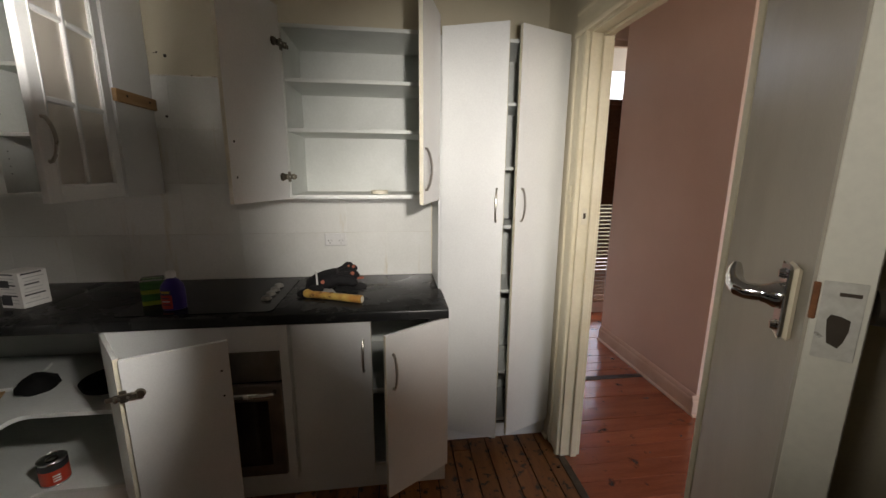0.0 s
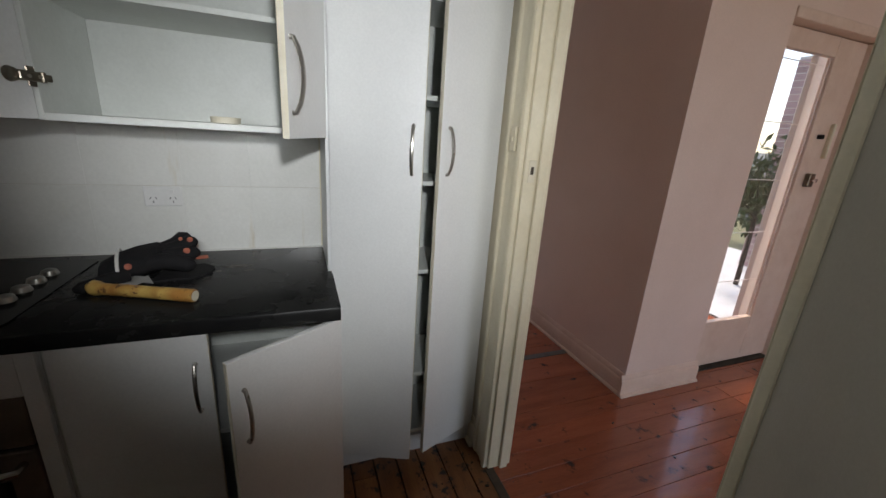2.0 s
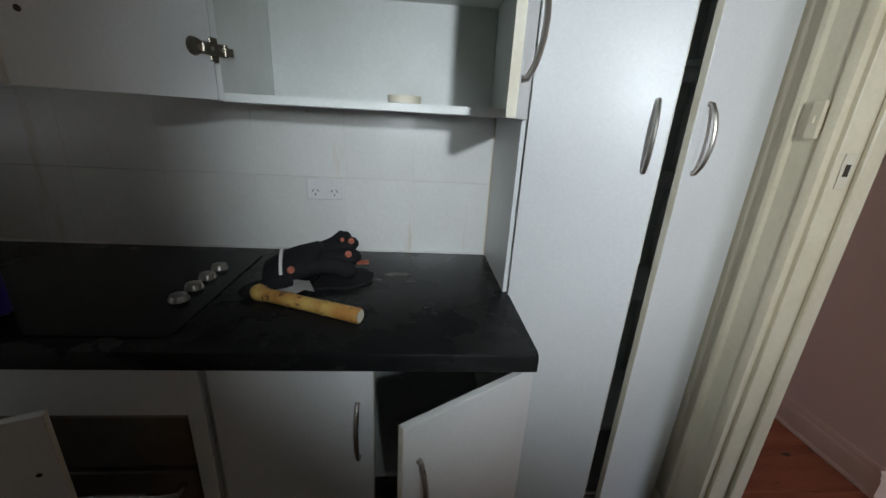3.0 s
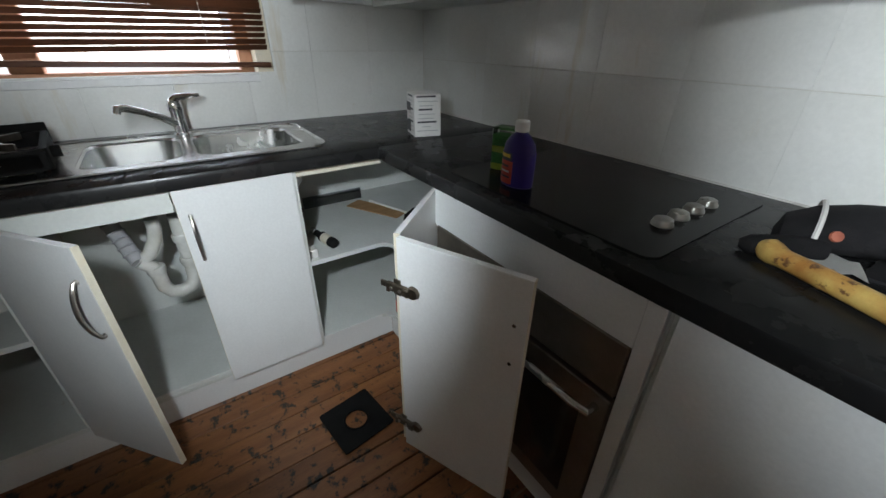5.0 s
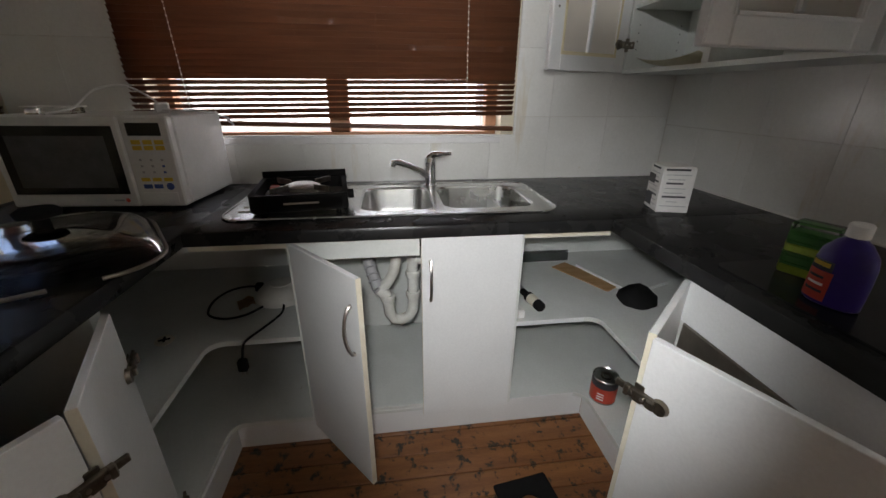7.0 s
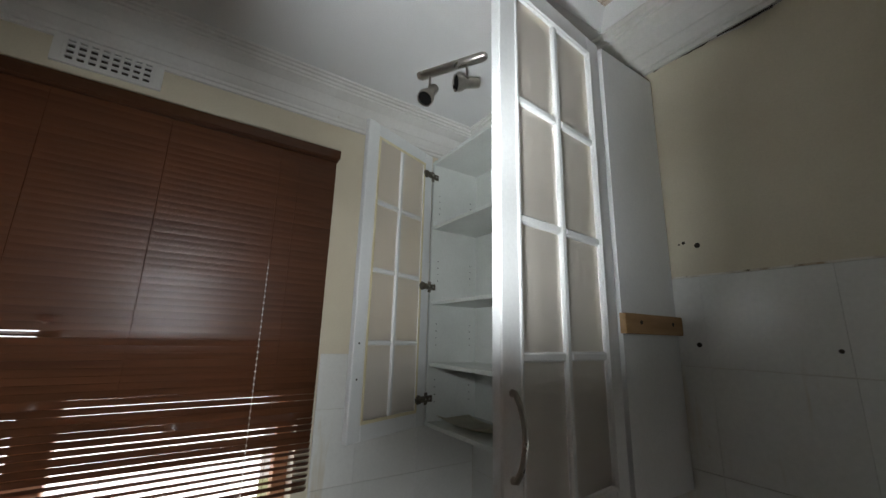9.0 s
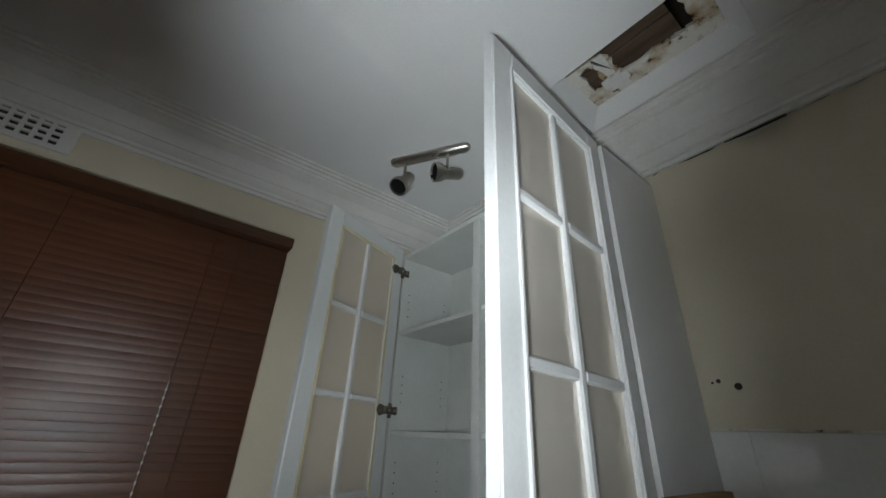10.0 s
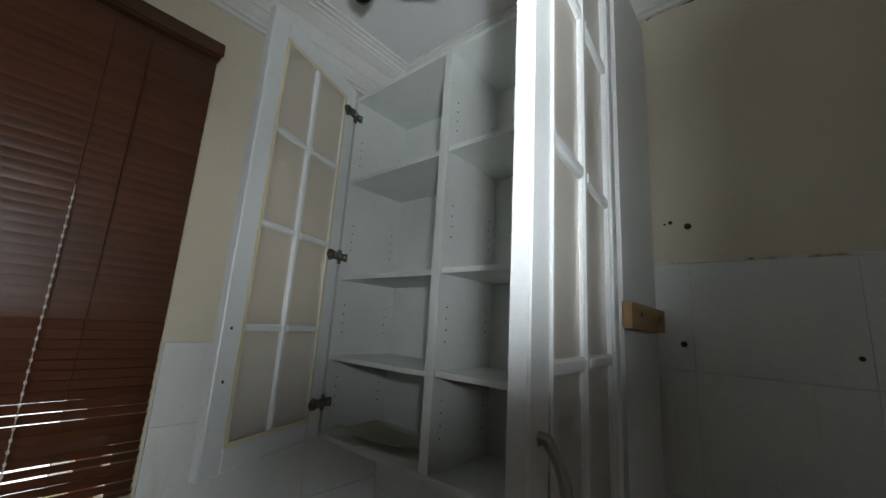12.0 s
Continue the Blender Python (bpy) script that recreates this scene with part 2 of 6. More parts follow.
HALLBOARD = material("red_stained_hall_boards", (0.44, 0.125, 0.055), (0.30, 0.075, 0.035), rough=0.12, rvar=0.09, scale=2.4, fine=30, bump=0.2, stretch=(1.0, 9, 9), random_tint=0.14, coat=0.5, grain=0.8, spots=((0.05, 0.022, 0.015), 11, 0.60))
# shade between the floorboards, put into the slab's near-black colour
SUBFLOOR = material("floor_gap_shade", (0.012, 0.010, 0.008), (0.006, 0.005, 0.004), rough=0.95)
SLAT = material("red_brown_wooden_slat", (0.175, 0.078, 0.040), (0.115, 0.048, 0.025), rough=0.33, rvar=0.08, scale=3, fine=60, bump=0.06, stretch=(10, 1, 10), random_tint=0.05, trans=0.48, coat=0.0)
CORD = material("blind_cord", (0.62, 0.55, 0.48), (0.25, 0.17, 0.12), rough=0.8, scale=60)
FROST = glass("frosted_pane_glass", (0.72, 0.67, 0.61), 0.30, 1.45, 0.72)
CLEAR = glass("clear_window_glass", (0.97, 0.98, 0.97), 0.0, 1.45)
LIDGLASS = glass("lid_glass", (0.42, 0.43, 0.45), 0.05, 1.12)
APPLIANCE = material("white_enamel", (0.74, 0.74, 0.73), (0.66, 0.66, 0.64), rough=0.32, scale=6, bump=0.03, spots=((0.5, 0.42, 0.3), 25, 0.74))
PVC = material("white_pvc_pipe", (0.72, 0.72, 0.68), (0.55, 0.54, 0.48), rough=0.35, scale=12)
WOOD = material("raw_pine_batten", (0.50, 0.31, 0.15), (0.38, 0.22, 0.10), rough=0.7, scale=5, fine=60, stretch=(10, 1, 10), bump=0.2)
BAMBOO = material("yellow_bamboo_handle", (0.62, 0.42, 0.12), (0.44, 0.20, 0.045), rough=0.42, scale=11, fine=120, bump=0.2, contrast=(0.42, 0.60), spots=((0.13, 0.055, 0.02), 42, 0.58))

# ---------------- setting ----------------
WX, EX, SY, CZ = -0.05, 2.975, -3.5, 2.80     # window wall, hall wall, south wall, ceiling
TOP, UNDER = 0.887, 0.845                      # worktop

ground = structure("ground", B((-60, 60, -60, 60, -0.34, -0.30)), material("dry_garden_ground", (0.22, 0.20, 0.11), (0.12, 0.13, 0.05), rough=0.95, scale=2, fine=30, bump=0.6))
floor = structure("floor", B((-0.30, 5.70, -3.62, 3.3, -0.30, -0.022)), SUBFLOOR)
# slab added so the ground beyond the back door looks pale and bright
pavement = structure("pavement", B((4.2, 9.5, 0.1, 5.2, -0.30, -0.24), bevel=0.01), material("pale_slab_surface", (0.66, 0.65, 0.63), (0.54, 0.53, 0.50), rough=0.9, scale=3, bump=0.3))
ceiling = structure("ceiling", B((-0.2, 3.05, -3.62, -0.40, CZ, CZ + 0.02), (-0.2, 0.86, -0.40, 0.12, CZ, CZ + 0.02), (1.31, 3.05, -0.40, 0.12, CZ, CZ + 0.02), (0.86, 1.31, -0.153, 0.12, CZ, CZ + 0.02)), CEIL)
ceiling_hall = structure("ceiling_hall", B((3.06, 5.7, -3.62, -0.3, 2.9, 2.92), (3.06, 5.7, -0.3, 3.3, 2.9, 2.92)), CEIL)

# outer and inner walls; openings go through them
W1 = (-2.29, -0.83, 1.085, 2.46)   # kitchen window: y0, y1, z0, z1
W2 = (-3.42, -2.84, 1.13, 2.46)
wall_window = structure("wall_window", B(
    (WX - 0.22, WX, -3.62, W2[0], -0.3, 3.0), (WX - 0.22, WX, W2[1], W1[0], -0.3, 3.0), (WX - 0.22, WX, W1[1], 0.14, -0.3, 3.0),
    (WX - 0.22, WX, W2[0], W2[1], -0.3, W2[2]), (WX - 0.22, WX, W2[0], W2[1], W2[3], 3.0),
    (WX - 0.22, WX, W1[0], W1[1], -0.3, W1[2]), (WX - 0.22, WX, W1[0], W1[1], W1[3], 3.0)), CREAM)
wall_oven = structure("wall_oven", B((WX, 3.058, 0.0, 0.14, -0.3, 3.0)), CREAM)
DY0, DY1, DZ = -1.305, -0.505, 2.055   # doorway to the hall
wall_door = structure("wall_door", B((EX, 3.06, -3.62, DY0 - 0.03, -0.3, 3.0), (EX, 3.06, DY1 + 0.03, 0.0, -0.3, 3.0), (EX, 3.06, DY0 - 0.03, DY1 + 0.03, DZ + 0.03, 3.0)), CREAM)
wall_south = structure("wall_south", B((WX - 0.22, 3.2, -3.74, -3.62, -0.3, 3.0), (5.5, 5.7, -3.74, -3.62, -0.3, 3.0), (3.2, 5.5, -3.74, -3.62, 2.6, 3.0)), CREAM)
# hall
wall_hall_face = structure("wall_hall_face", B((3.062, 3.072, -3.62, DY0 - 0.03, 0, 2.9), (3.062, 3.072, DY1 + 0.03, 3.2, 0, 2.9), (3.062, 3.072, DY0 - 0.03, DY1 + 0.03, DZ + 0.03, 2.9)), PINK)
wall_pier = structure("wall_pier", B((3.955, 4.515, -0.26, 0.85, 0, 2.9)), PINK)
wall_back = structure("wall_back", B((4.515, 4.53, -0.235, -0.10, 0, 2.9), (4.53, 5.36, -0.235, -0.10, 2.08, 2.9), (5.36, 5.7, -0.235, -0.10, 0, 2.9)), PINK)
wall_hall_east = structure("wall_hall_east", B((5.6, 5.72, -3.62, -0.235, -0.3, 2.9)), PINK)
# far room with its window, widened out of view to let in more light
FW = (3.35, 4.62, 0.12, 2.72)
wall_far = structure("wall_far", B((3.06, FW[0], 1.5, 1.62, -0.3, 2.92), (FW[1], 5.0, 1.5, 1.62, -0.3, 2.92), (FW[0], FW[1], 1.5, 1.62, -0.3, FW[2]), (FW[0], FW[1], 1.5, 1.62, FW[3], 2.92)), PINK)
wall_far_side = structure("wall_far_side", B((4.88, 5.0, 0.85, 1.5, -0.3, 2.9), (4.515, 4.88, 0.76, 0.85, 0, 2.9)), PINK)

# tiles, proud of the walls
TILE_GAP = 0.0010
GX1_EDGE = 0.946


def tiling(wall, axis, columns, rows, at, blocked):
    """Single tiles on a wall face: axis 'x' for the window wall, 'y' for the oven wall."""
    for i in range(len(columns) - 1):
        for j in range(len(rows) - 1):
            side = 0.00005 if axis == "y" else 0.0003
            a0, a1, z0, z1 = columns[i] + side, columns[i + 1] - side, rows[j] + TILE_GAP, rows[j + 1] - TILE_GAP
            pieces = [(a0, a1, z0, z1)]
            for b0, b1, c0, c1 in blocked:
                cut = []
                for p in pieces:
                    q0, q1, r0, r1 = p
                    if q1 <= b0 or q0 >= b1 or r1 <= c0 or r0 >= c1:
                        cut.append(p)
                        continue
                    if r0 < c0 - 0.01:
                        cut.append((q0, q1, r0, c0))
                    if r1 > c1 + 0.01:
                        cut.append((q0, q1, c1, r1))
                    if q0 < b0 - 0.01:
                        cut.append((q0, b0, max(r0, c0), min(r1, c1)))
                    if q1 > b1 + 0.01:
                        cut.append((b1, q1, max(r0, c0), min(r1, c1)))
                pieces = cut
            for q0, q1, r0, r1 in pieces:
                bm = bmesh.new()
                if axis == "y":
                    box(bm, q0, q1, -0.0085, -0.004, r0, r1, 0.0008)
                else:
                    box(bm, at + 0.004, at + 0.0085, q0, q1, r0, r1, 0.0008)
                part("tile", bm, TILE, wall)


grout_oven = part("grout", B((WX + 0.003, 2.333, -0.0055, 0.0, 0.80, 1.928)), GROUT, wall_oven)
grout_window = part("grout", B((WX, WX + 0.0055, -2.80, -2.33, 0.80, 1.66), (WX, WX + 0.0055, -0.77, -0.006, 0.80, 1.66), (WX, WX + 0.0055, -2.33, -0.77, 0.80, 1.092)), GROUT, wall_window)
part("tile_top_edge", B((GX1_EDGE, 2.30, -0.0075, -0.0005, 1.9285, 1.933)), STAINED, wall_oven, "brown dirty edge along the tile top")
tiling(wall_oven, "y", [WX + 0.01, 0.18, 0.46, 0.74, 1.02, 1.30, 1.58, 1.86, 2.08, 2.333], [0.855, 1.135, 1.405, 1.675, 1.928], 0, [])
tiling(wall_window, "x", [-2.80, -2.56, -2.28, -2.0, -1.715, -1.435, -1.155, -0.88, -0.60, -0.32, -0.01], [0.86, 1.17, 1.45, 1.66], WX, [(-2.33, -0.77, 1.092, 9.9)])

# floor boards run along y, each its own board
def boards(x0, x1, y0, y1, pitch, mat, rnd, cuts, gap=0.003, across=False):
    x = x0
    while x < x1 - 0.01:
        w = min(pitch, x1 - x)
        ys = [y0] + sorted(rnd.sample(cuts, 1)) + [y1] if cuts else [y0, y1]
        for a, b in zip(ys, ys[1:]):
            bm = bmesh.new()
            drop = rnd.uniform(-0.0012, 0.0012)
            if across:
                box(bm, a + 0.0006, b - 0.0006, x + gap, x + w - gap, -0.022, drop, 0.0008)
            else:
                box(bm, x + gap, x + w - gap, a + 0.001, b - 0.001, -0.022, drop, 0.0018)
            part("floorboard", bm, mat, floor)
        x += pitch


rb = random.Random(5)
boards(0.593 - 7 * 0.095, 2.985, -3.6, 0.0, 0.0955, BOARD, rb, [-2.6, -2.2, -1.9, -0.4, -2.9], 0.0028)
boards(-3.6, 1.5, 2.985, 5.6, 0.112, HALLBOARD, rb, [3.6, 4.1, 4.6, 5.0, 5.2], 0.0011, True)
threshold = structure("threshold_strip", B((2.955, 2.995, DY0, DY1, -0.004, 0.004), bevel=0.002), material("worn_dark_threshold", (0.10, 0.075, 0.05), (0.05, 0.035, 0.025), rough=0.7, scale=14))
patch = structure("floor_patch_strip", B((3.45, 3.93, 0.19, 0.235, 0.0, 0.005), bevel=0.002), material("worn_grey_strip", (0.10, 0.085, 0.07), (0.06, 0.05, 0.04), rough=0.7, scale=14))

# cornice
CORN = [(0, -0.145), (0.012, -0.145), (0.014, -0.133), (0.022, -0.131), (0.024, -0.121), (0.034, -0.112), (0.046, -0.095), (0.051, -0.094), (0.063, -0.074), (0.078, -0.057), (0.083, -0.056), (0.098, -0.042), (0.112, -0.036), (0.114, -0.028), (0.122, -0.027), (0.124, -0.018), (0.136, -0.016), (0.138, -0.009), (0.150, -0.008), (0.150, 0), (0, 0)]
bm = sweep(bmesh.new(), CORN, ((WX, -3.62, CZ), (WX, 0.0, CZ), (1, 0, 0)))
trim_cornice_window = structure("trim_cornice_window", bm, PLASTER)
bm = sweep(bmesh.new(), CORN, ((WX, 0.0, CZ - 0.001), (2.97, 0.0, CZ - 0.001), (0, -1, 0)))
trim_cornice_oven = structure("trim_cornice_oven", bm, PLASTER)
bm = sweep(bmesh.new(), CORN, ((EX, -3.62, CZ - 0.002), (EX, 0.0, CZ - 0.002), (-1, 0, 0)))
trim_cornice_door = structure("trim_cornice_door", bm, PLASTER)

# skirting in the hall
SK = [(0, 0), (0.034, 0), (0.032, 0.01), (0.02, 0.016), (0.02, 0.085), (0.016, 0.098), (0.012, 0.102), (0.012, 0.118), (0.004, 0.13), (0, 0.13)]
for k, (a, b, out) in enumerate((((3.955, 0.85, 0), (3.955, -0.26, 0), (-1, 0, 0)), ((3.921, -0.26, 0), (4.535, -0.26, 0), (0, -1, 0)), ((5.36, -0.235, 0), (5.6, -0.235, 0), (0, -1, 0)), ((5.6, -0.235, 0), (5.6, -3.6, 0), (-1, 0, 0)), ((3.072, -3.6, 0), (3.072, DY0 - 0.12, 0), (1, 0, 0)))):
    structure("baseboard_hall_%d" % (k + 1), sweep(bmesh.new(), SK, (a, b, out)), PINKTRIM)
structure("baseboard_kitchen", sweep(bmesh.new(), SK, ((EX, -0.372, 0), (EX, -0.30, 0), (-1, 0, 0))), TRIM)
structure("baseboard_kitchen_south", sweep(bmesh.new(), SK, ((EX, -3.6, 0), (EX, DY0 - 0.14, 0), (-1, 0, 0))), TRIM)

# ---- hall doorway: lining, stops, architraves ----
door_frame = thing("door_frame_1", "cream painted timber door frame with moulded architrave", "door frame")
door_frame["kind"] = "structure"
part("jamb", B((2.97, 3.076, DY1, DY1 + 0.03, 0, DZ + 0.03), bevel=0.002), TRIM, door_frame)
part("jamb", B((2.97, 3.076, DY0 - 0.03, DY0, 0, DZ + 0.03), bevel=0.002), TRIM, door_frame)
part("head", B((2.97, 3.076, DY0, DY1, DZ, DZ + 0.03), bevel=0.002), TRIM, door_frame)
part("stop", B((3.02, 3.055, DY1 - 0.014, DY1 - 0.0005, 0, DZ), bevel=0.003), TRIM, door_frame)
part("stop", B((3.02, 3.055, DY0 + 0.0005, DY0 + 0.014, 0, DZ), bevel=0.003), TRIM, door_frame)
part("stop", B((3.02, 3.055, DY0, DY1, DZ - 0.014, DZ - 0.0005), bevel=0.003), TRIM, door_frame)
ARCH = [(0, 0), (0.022, 0), (0.026, 0.006), (0.026, 0.02), (0.016, 0.028), (0.018, 0.045), (0.014, 0.06), (0.014, 0.09), (0.02, 0.098), (0.02, 0.112), (0, 0.112)]
part("architrave", sweep(bmesh.new(), ARCH, ((EX, DY1 + 0.012, 0), (EX, DY1 + 0.012, DZ + 0.012), (-1, 0, 0)), up=(0, 1, 0)), TRIM, door_frame)
part("architrave", sweep(bmesh.new(), ARCH, ((EX, DY0 - 0.012, 0), (EX, DY0 - 0.012, DZ + 0.012), (-1, 0, 0)), up=(0, -1, 0)), TRIM, door_frame)
part("architrave", sweep(bmesh.new(), ARCH, ((EX, DY0 - 0.124, DZ + 0.0125), (EX, DY1 + 0.124, DZ + 0.0125), (-1, 0, 0)), up=(0, 0, 1)), TRIM, door_frame)
strike = part("strike_plate", B((2.985, 3.012, DY1 - 0.003, DY1 - 0.0005, 1.235, 1.31), bevel=0.001), CREAM, door_frame, "painted-over metal strike plate")
part("latch_hole", B((2.992, 3.004, DY1 - 0.0042, DY1 - 0.0032, 1.262, 1.288), bevel=0.0004), SHADEDARK, strike)

light_switch = thing("light_switch", "narrow cream painted architrave light switch beside the doorway", "light switch", pose(EX - 0.026, DY1 + 0.05, 1.375))
part("plate", B((-0.009, 0.001, -0.014, 0.014, -0.04, 0.04), bevel=0.002), TRIM, light_switch)
part("rocker", B((-0.014, -0.009, -0.004, 0.004, -0.008, 0.008), bevel=0.001), TRIM, light_switch)

WORNPLATE = material("worn_grey_latch_metal", (0.70, 0.69, 0.62), (0.52, 0.50, 0.43), rough=0.5, metal=0.2, scale=60, fine=200, bump=0.15, spots=((0.10, 0.08, 0.06), 70, 0.68))
DOOREDGE = material("chalky_door_edge_paint", (0.74, 0.72, 0.62), (0.64, 0.62, 0.52), rough=0.5, scale=7, fine=120, bump=0.12, spots=((0.36, 0.33, 0.27), 26, 0.70))
RUST = material("rust", (0.26, 0.10, 0.04), (0.10, 0.04, 0.02), rough=0.9, scale=60, bump=0.3)
# ---- open hall door, its leaf swung back into the kitchen ----
ang = math.atan2(-1.907 + 1.303, 2.474 - 2.985)
leaf = thing("door_1", "open greige painted flush door with chrome lever handles", "door", pose(2.985, -1.303, 0.012, 0, 0, math.degrees(ang)))
leaf["kind"] = "structure"
LW = 0.795
part("leaf_panel", B((0.0, LW, -0.002, 0.036, 0, 2.035), bevel=0.002), DOORPAINT, leaf)
part("edge_strip", B((LW + 0.0005, LW + 0.003, 0.0, 0.034, 0.0, 2.035), bevel=0.0005), DOOREDGE, leaf, "chalky off-white door edge")
lock = part("latch_plate", B((LW + 0.0035, LW + 0.0050, 0.004, 0.030, 1.306, 1.372), bevel=0.0005), WORNPLATE, leaf, "worn bare latch plate")
# the hole's shade drawn as a near-black raised shape
hole = bmesh.new()
rim = ((0.012, 1.320), (0.019, 1.3165), (0.0215, 1.322), (0.0235, 1.332), (0.0235, 1.341), (0.018, 1.3435), (0.0115, 1.3445), (0.0095, 1.340), (0.0105, 1.330))
va = [hole.verts.new((LW + 0.0052, y, z)) for y, z in rim]
vb = [hole.verts.new((LW + 0.0058, y, z)) for y, z in rim]
bridge(hole, va, vb)
face(hole, va), face(hole, vb)
part("latch_hole", hole, SHADEDARK, lock, "ragged empty latch hole")
part("latch_slot", B((LW + 0.0052, LW + 0.0058, 0.014, 0.027, 1.3605, 1.3635)), SHADEDARK, lock)
part("rust_patch", B((LW + 0.0005, LW + 0.0045, -0.0015, 0.0028, 1.338, 1.370), bevel=0.0008), RUST, leaf, "bare rusty patch on the door edge")
y0 = -0.0025
rose = part("rose", box(bmesh.new(), LW - 0.066, LW - 0.030, y0 - 0.006, y0, 1.302, 1.374, 0.003), TRIM, leaf, "painted rectangular handle rose")
plate = bmesh.new()
box(plate, LW - 0.0655, LW - 0.0305, y0 - 0.010, y0 - 0.0062, 1.3025, 1.3735, 0.0030)
for z in (1.312, 1.364):
    tube(plate, [(LW - 0.048, y0 - 0.0102, z), (LW - 0.048, y0 - 0.014, z)], [0.0055, 0.004], 12)
part("rose_plate", plate, CHROME, rose)
hx, hz = LW - 0.048, 1.342
pts = [(0, 0.010, 0), (0, 0.015, 0), (0, 0.020, 0), (0, 0.026, 0), (0, 0.036, 0.0), (0.003, 0.041, 0.001), (0.012, 0.044, 0.003), (0.024, 0.045, 0.007), (0.034, 0.044, 0.013), (0.040, 0.043, 0.019)]
part("lever", tube(bmesh.new(), [(hx - a, y0 - b, hz + c) for a, b, c in pts], [0.0135, 0.013, 0.010, 0.0085, 0.0085, 0.0088, 0.0088, 0.008, 0.007, 0.0045], 14), CHROME, leaf, "chrome lever handle")
part("knob", tube(bmesh.new(), [(hx, 0.0365, hz), (hx, 0.046, hz), (hx, 0.050, hz), (hx, 0.062, hz), (hx, 0.066, hz)], [0.008, 0.008, 0.016, 0.016, 0.010], 16), DULLMETAL, leaf, "dull metal knob")
coat_hook = part("coat_hook", tube(bmesh.new(), [(LW - 0.12, -0.003, 1.80), (LW - 0.12, -0.02, 1.80), (LW - 0.12, -0.05, 1.785), (LW - 0.12, -0.065, 1.80)], 0.006, 8), DARK, leaf)

# ---- glazed back door in the hall ----
back = thing("door_2", "cream painted back door with one tall clear glass pane", "door", pose(4.53, -0.17, 0.02))
back["kind"] = "structure"
part("stile", B((0.0, 0.006, -0.02, 0.02, 0, 2.0), bevel=0.001), PINKTRIM, back)
part("stile", B((0.535, 0.80, -0.02, 0.02, 0, 2.0), bevel=0.003), PINKTRIM, back)
part("rail", B((0.0065, 0.5345, -0.02, 0.02, 0, 0.32), bevel=0.003), PINKTRIM, back)
part("rail", B((0.0065, 0.5345, -0.02, 0.02, 1.90, 2.0), bevel=0.003), PINKTRIM, back)
pane = part("pane", B((0.007, 0.534, -0.003, 0.003, 0.321, 1.899)), CLEAR, back)
pane.visible_shadow = False
lk = part("rim_lock", B((0.61, 0.66, -0.05, -0.0205, 1.19, 1.27), bevel=0.004), DULLMETAL, back, "dull metal rim lock")
part("lock_knob", cyl(bmesh.new(), (0.635, -0.072, 1.23), (0.635, -0.0505, 1.23), 0.012), CHROME, lk)
part("pull_bar", B((0.70, 0.715, -0.045, -0.0205, 1.36, 1.56), bevel=0.004), TRIM, back, "slim cream pull bar")
part("bolt", B((0.60, 0.64, -0.04, -0.0205, 1.47, 1.495), bevel=0.003), DARK, back)
frame2 = thing("door_frame_2", "pink-cream painted frame of the back door", "door frame")
frame2["kind"] = "structure"
part("head", B((4.53, 5.36, -0.26, -0.12, 2.025, 2.075), bevel=0.004), PINKTRIM, frame2)
part("jamb", B((5.335, 5.40, -0.27, -0.12, 0, 2.02), bevel=0.004), PINKTRIM, frame2)
part("sill", B((4.53, 5.335, -0.22, 0.05, -0.02, 0.012), bevel=0.004), SHADEDARK, frame2)

# security grille outside the back door
grille = thing("security_screen", "white metal security screen outside the back door", "security door")
for i in range(5):
    z = 0.5 + 0.36 * i
    part("bar", B((4.51, 5.44, 0.03, 0.035, z, z + 0.005)), APPLIANCE, grille)
for x in (4.50, 5.42):
    part("post", B((x, x + 0.03, 0.0425, 0.07, 0.05, 2.02), bevel=0.002), APPLIANCE, grille)
part("inner_post", B((5.33, 5.415, 0.0365, 0.075, 0.05, 2.02), bevel=0.004), APPLIANCE, grille, "broad white screen post")
part("foot_rail", B((4.50, 5.45, 0.028, 0.056, -0.018, 0.049)), APPLIANCE, grille)

# ---------------- kitchen: windows and blinds ----------------
LABEL_PALE = material("pale_bead_plastic", (0.72, 0.68, 0.62), (0.6, 0.55, 0.5), rough=0.35, scale=60, bump=0)
FRAME = material("brown_window_frame_paint", (0.56, 0.28, 0.15), (0.44, 0.20, 0.10), rough=0.5, scale=8, bump=0.1)


def window(name, y0, y1, z0, z1):
    w = thing(name, "brown painted timber window with two panes", "window")
    w["kind"] = "structure"
    xa, xb = WX - 0.15, WX - 0.09
    part("window_frame", B((xa, xb, y0, y1, z0, z0 + 0.012), (xa, xb, y0, y1, z1 - 0.05, z1), (xa, xb, y0, y0 + 0.05, z0 + 0.012, z1 - 0.05), (xa, xb, y1 - 0.05, y1, z0 + 0.012, z1 - 0.05)), FRAME, w)
    ym = (y0 + y1) / 2
    part("mullion", B((xa, xb, ym - 0.045, ym + 0.045, z0 + 0.0125, z1 - 0.0505), bevel=0.004), FRAME, w)
    for a, b in ((y0 + 0.0505, ym - 0.0455), (ym + 0.0455, y1 - 0.0505)):
        p = part("pane", B((xa + 0.025, xa + 0.029, a, b, z0 + 0.013, z1 - 0.051)), CLEAR, w)
        p.visible_shadow = False
    part("window_sill", B((WX - 0.088, WX + 0.012, y0, y1, z0 - 0.03, z0), bevel=0.003), APPLIANCE, w)
    return w


window("window_1", *W1)
window("window_2", *W2)


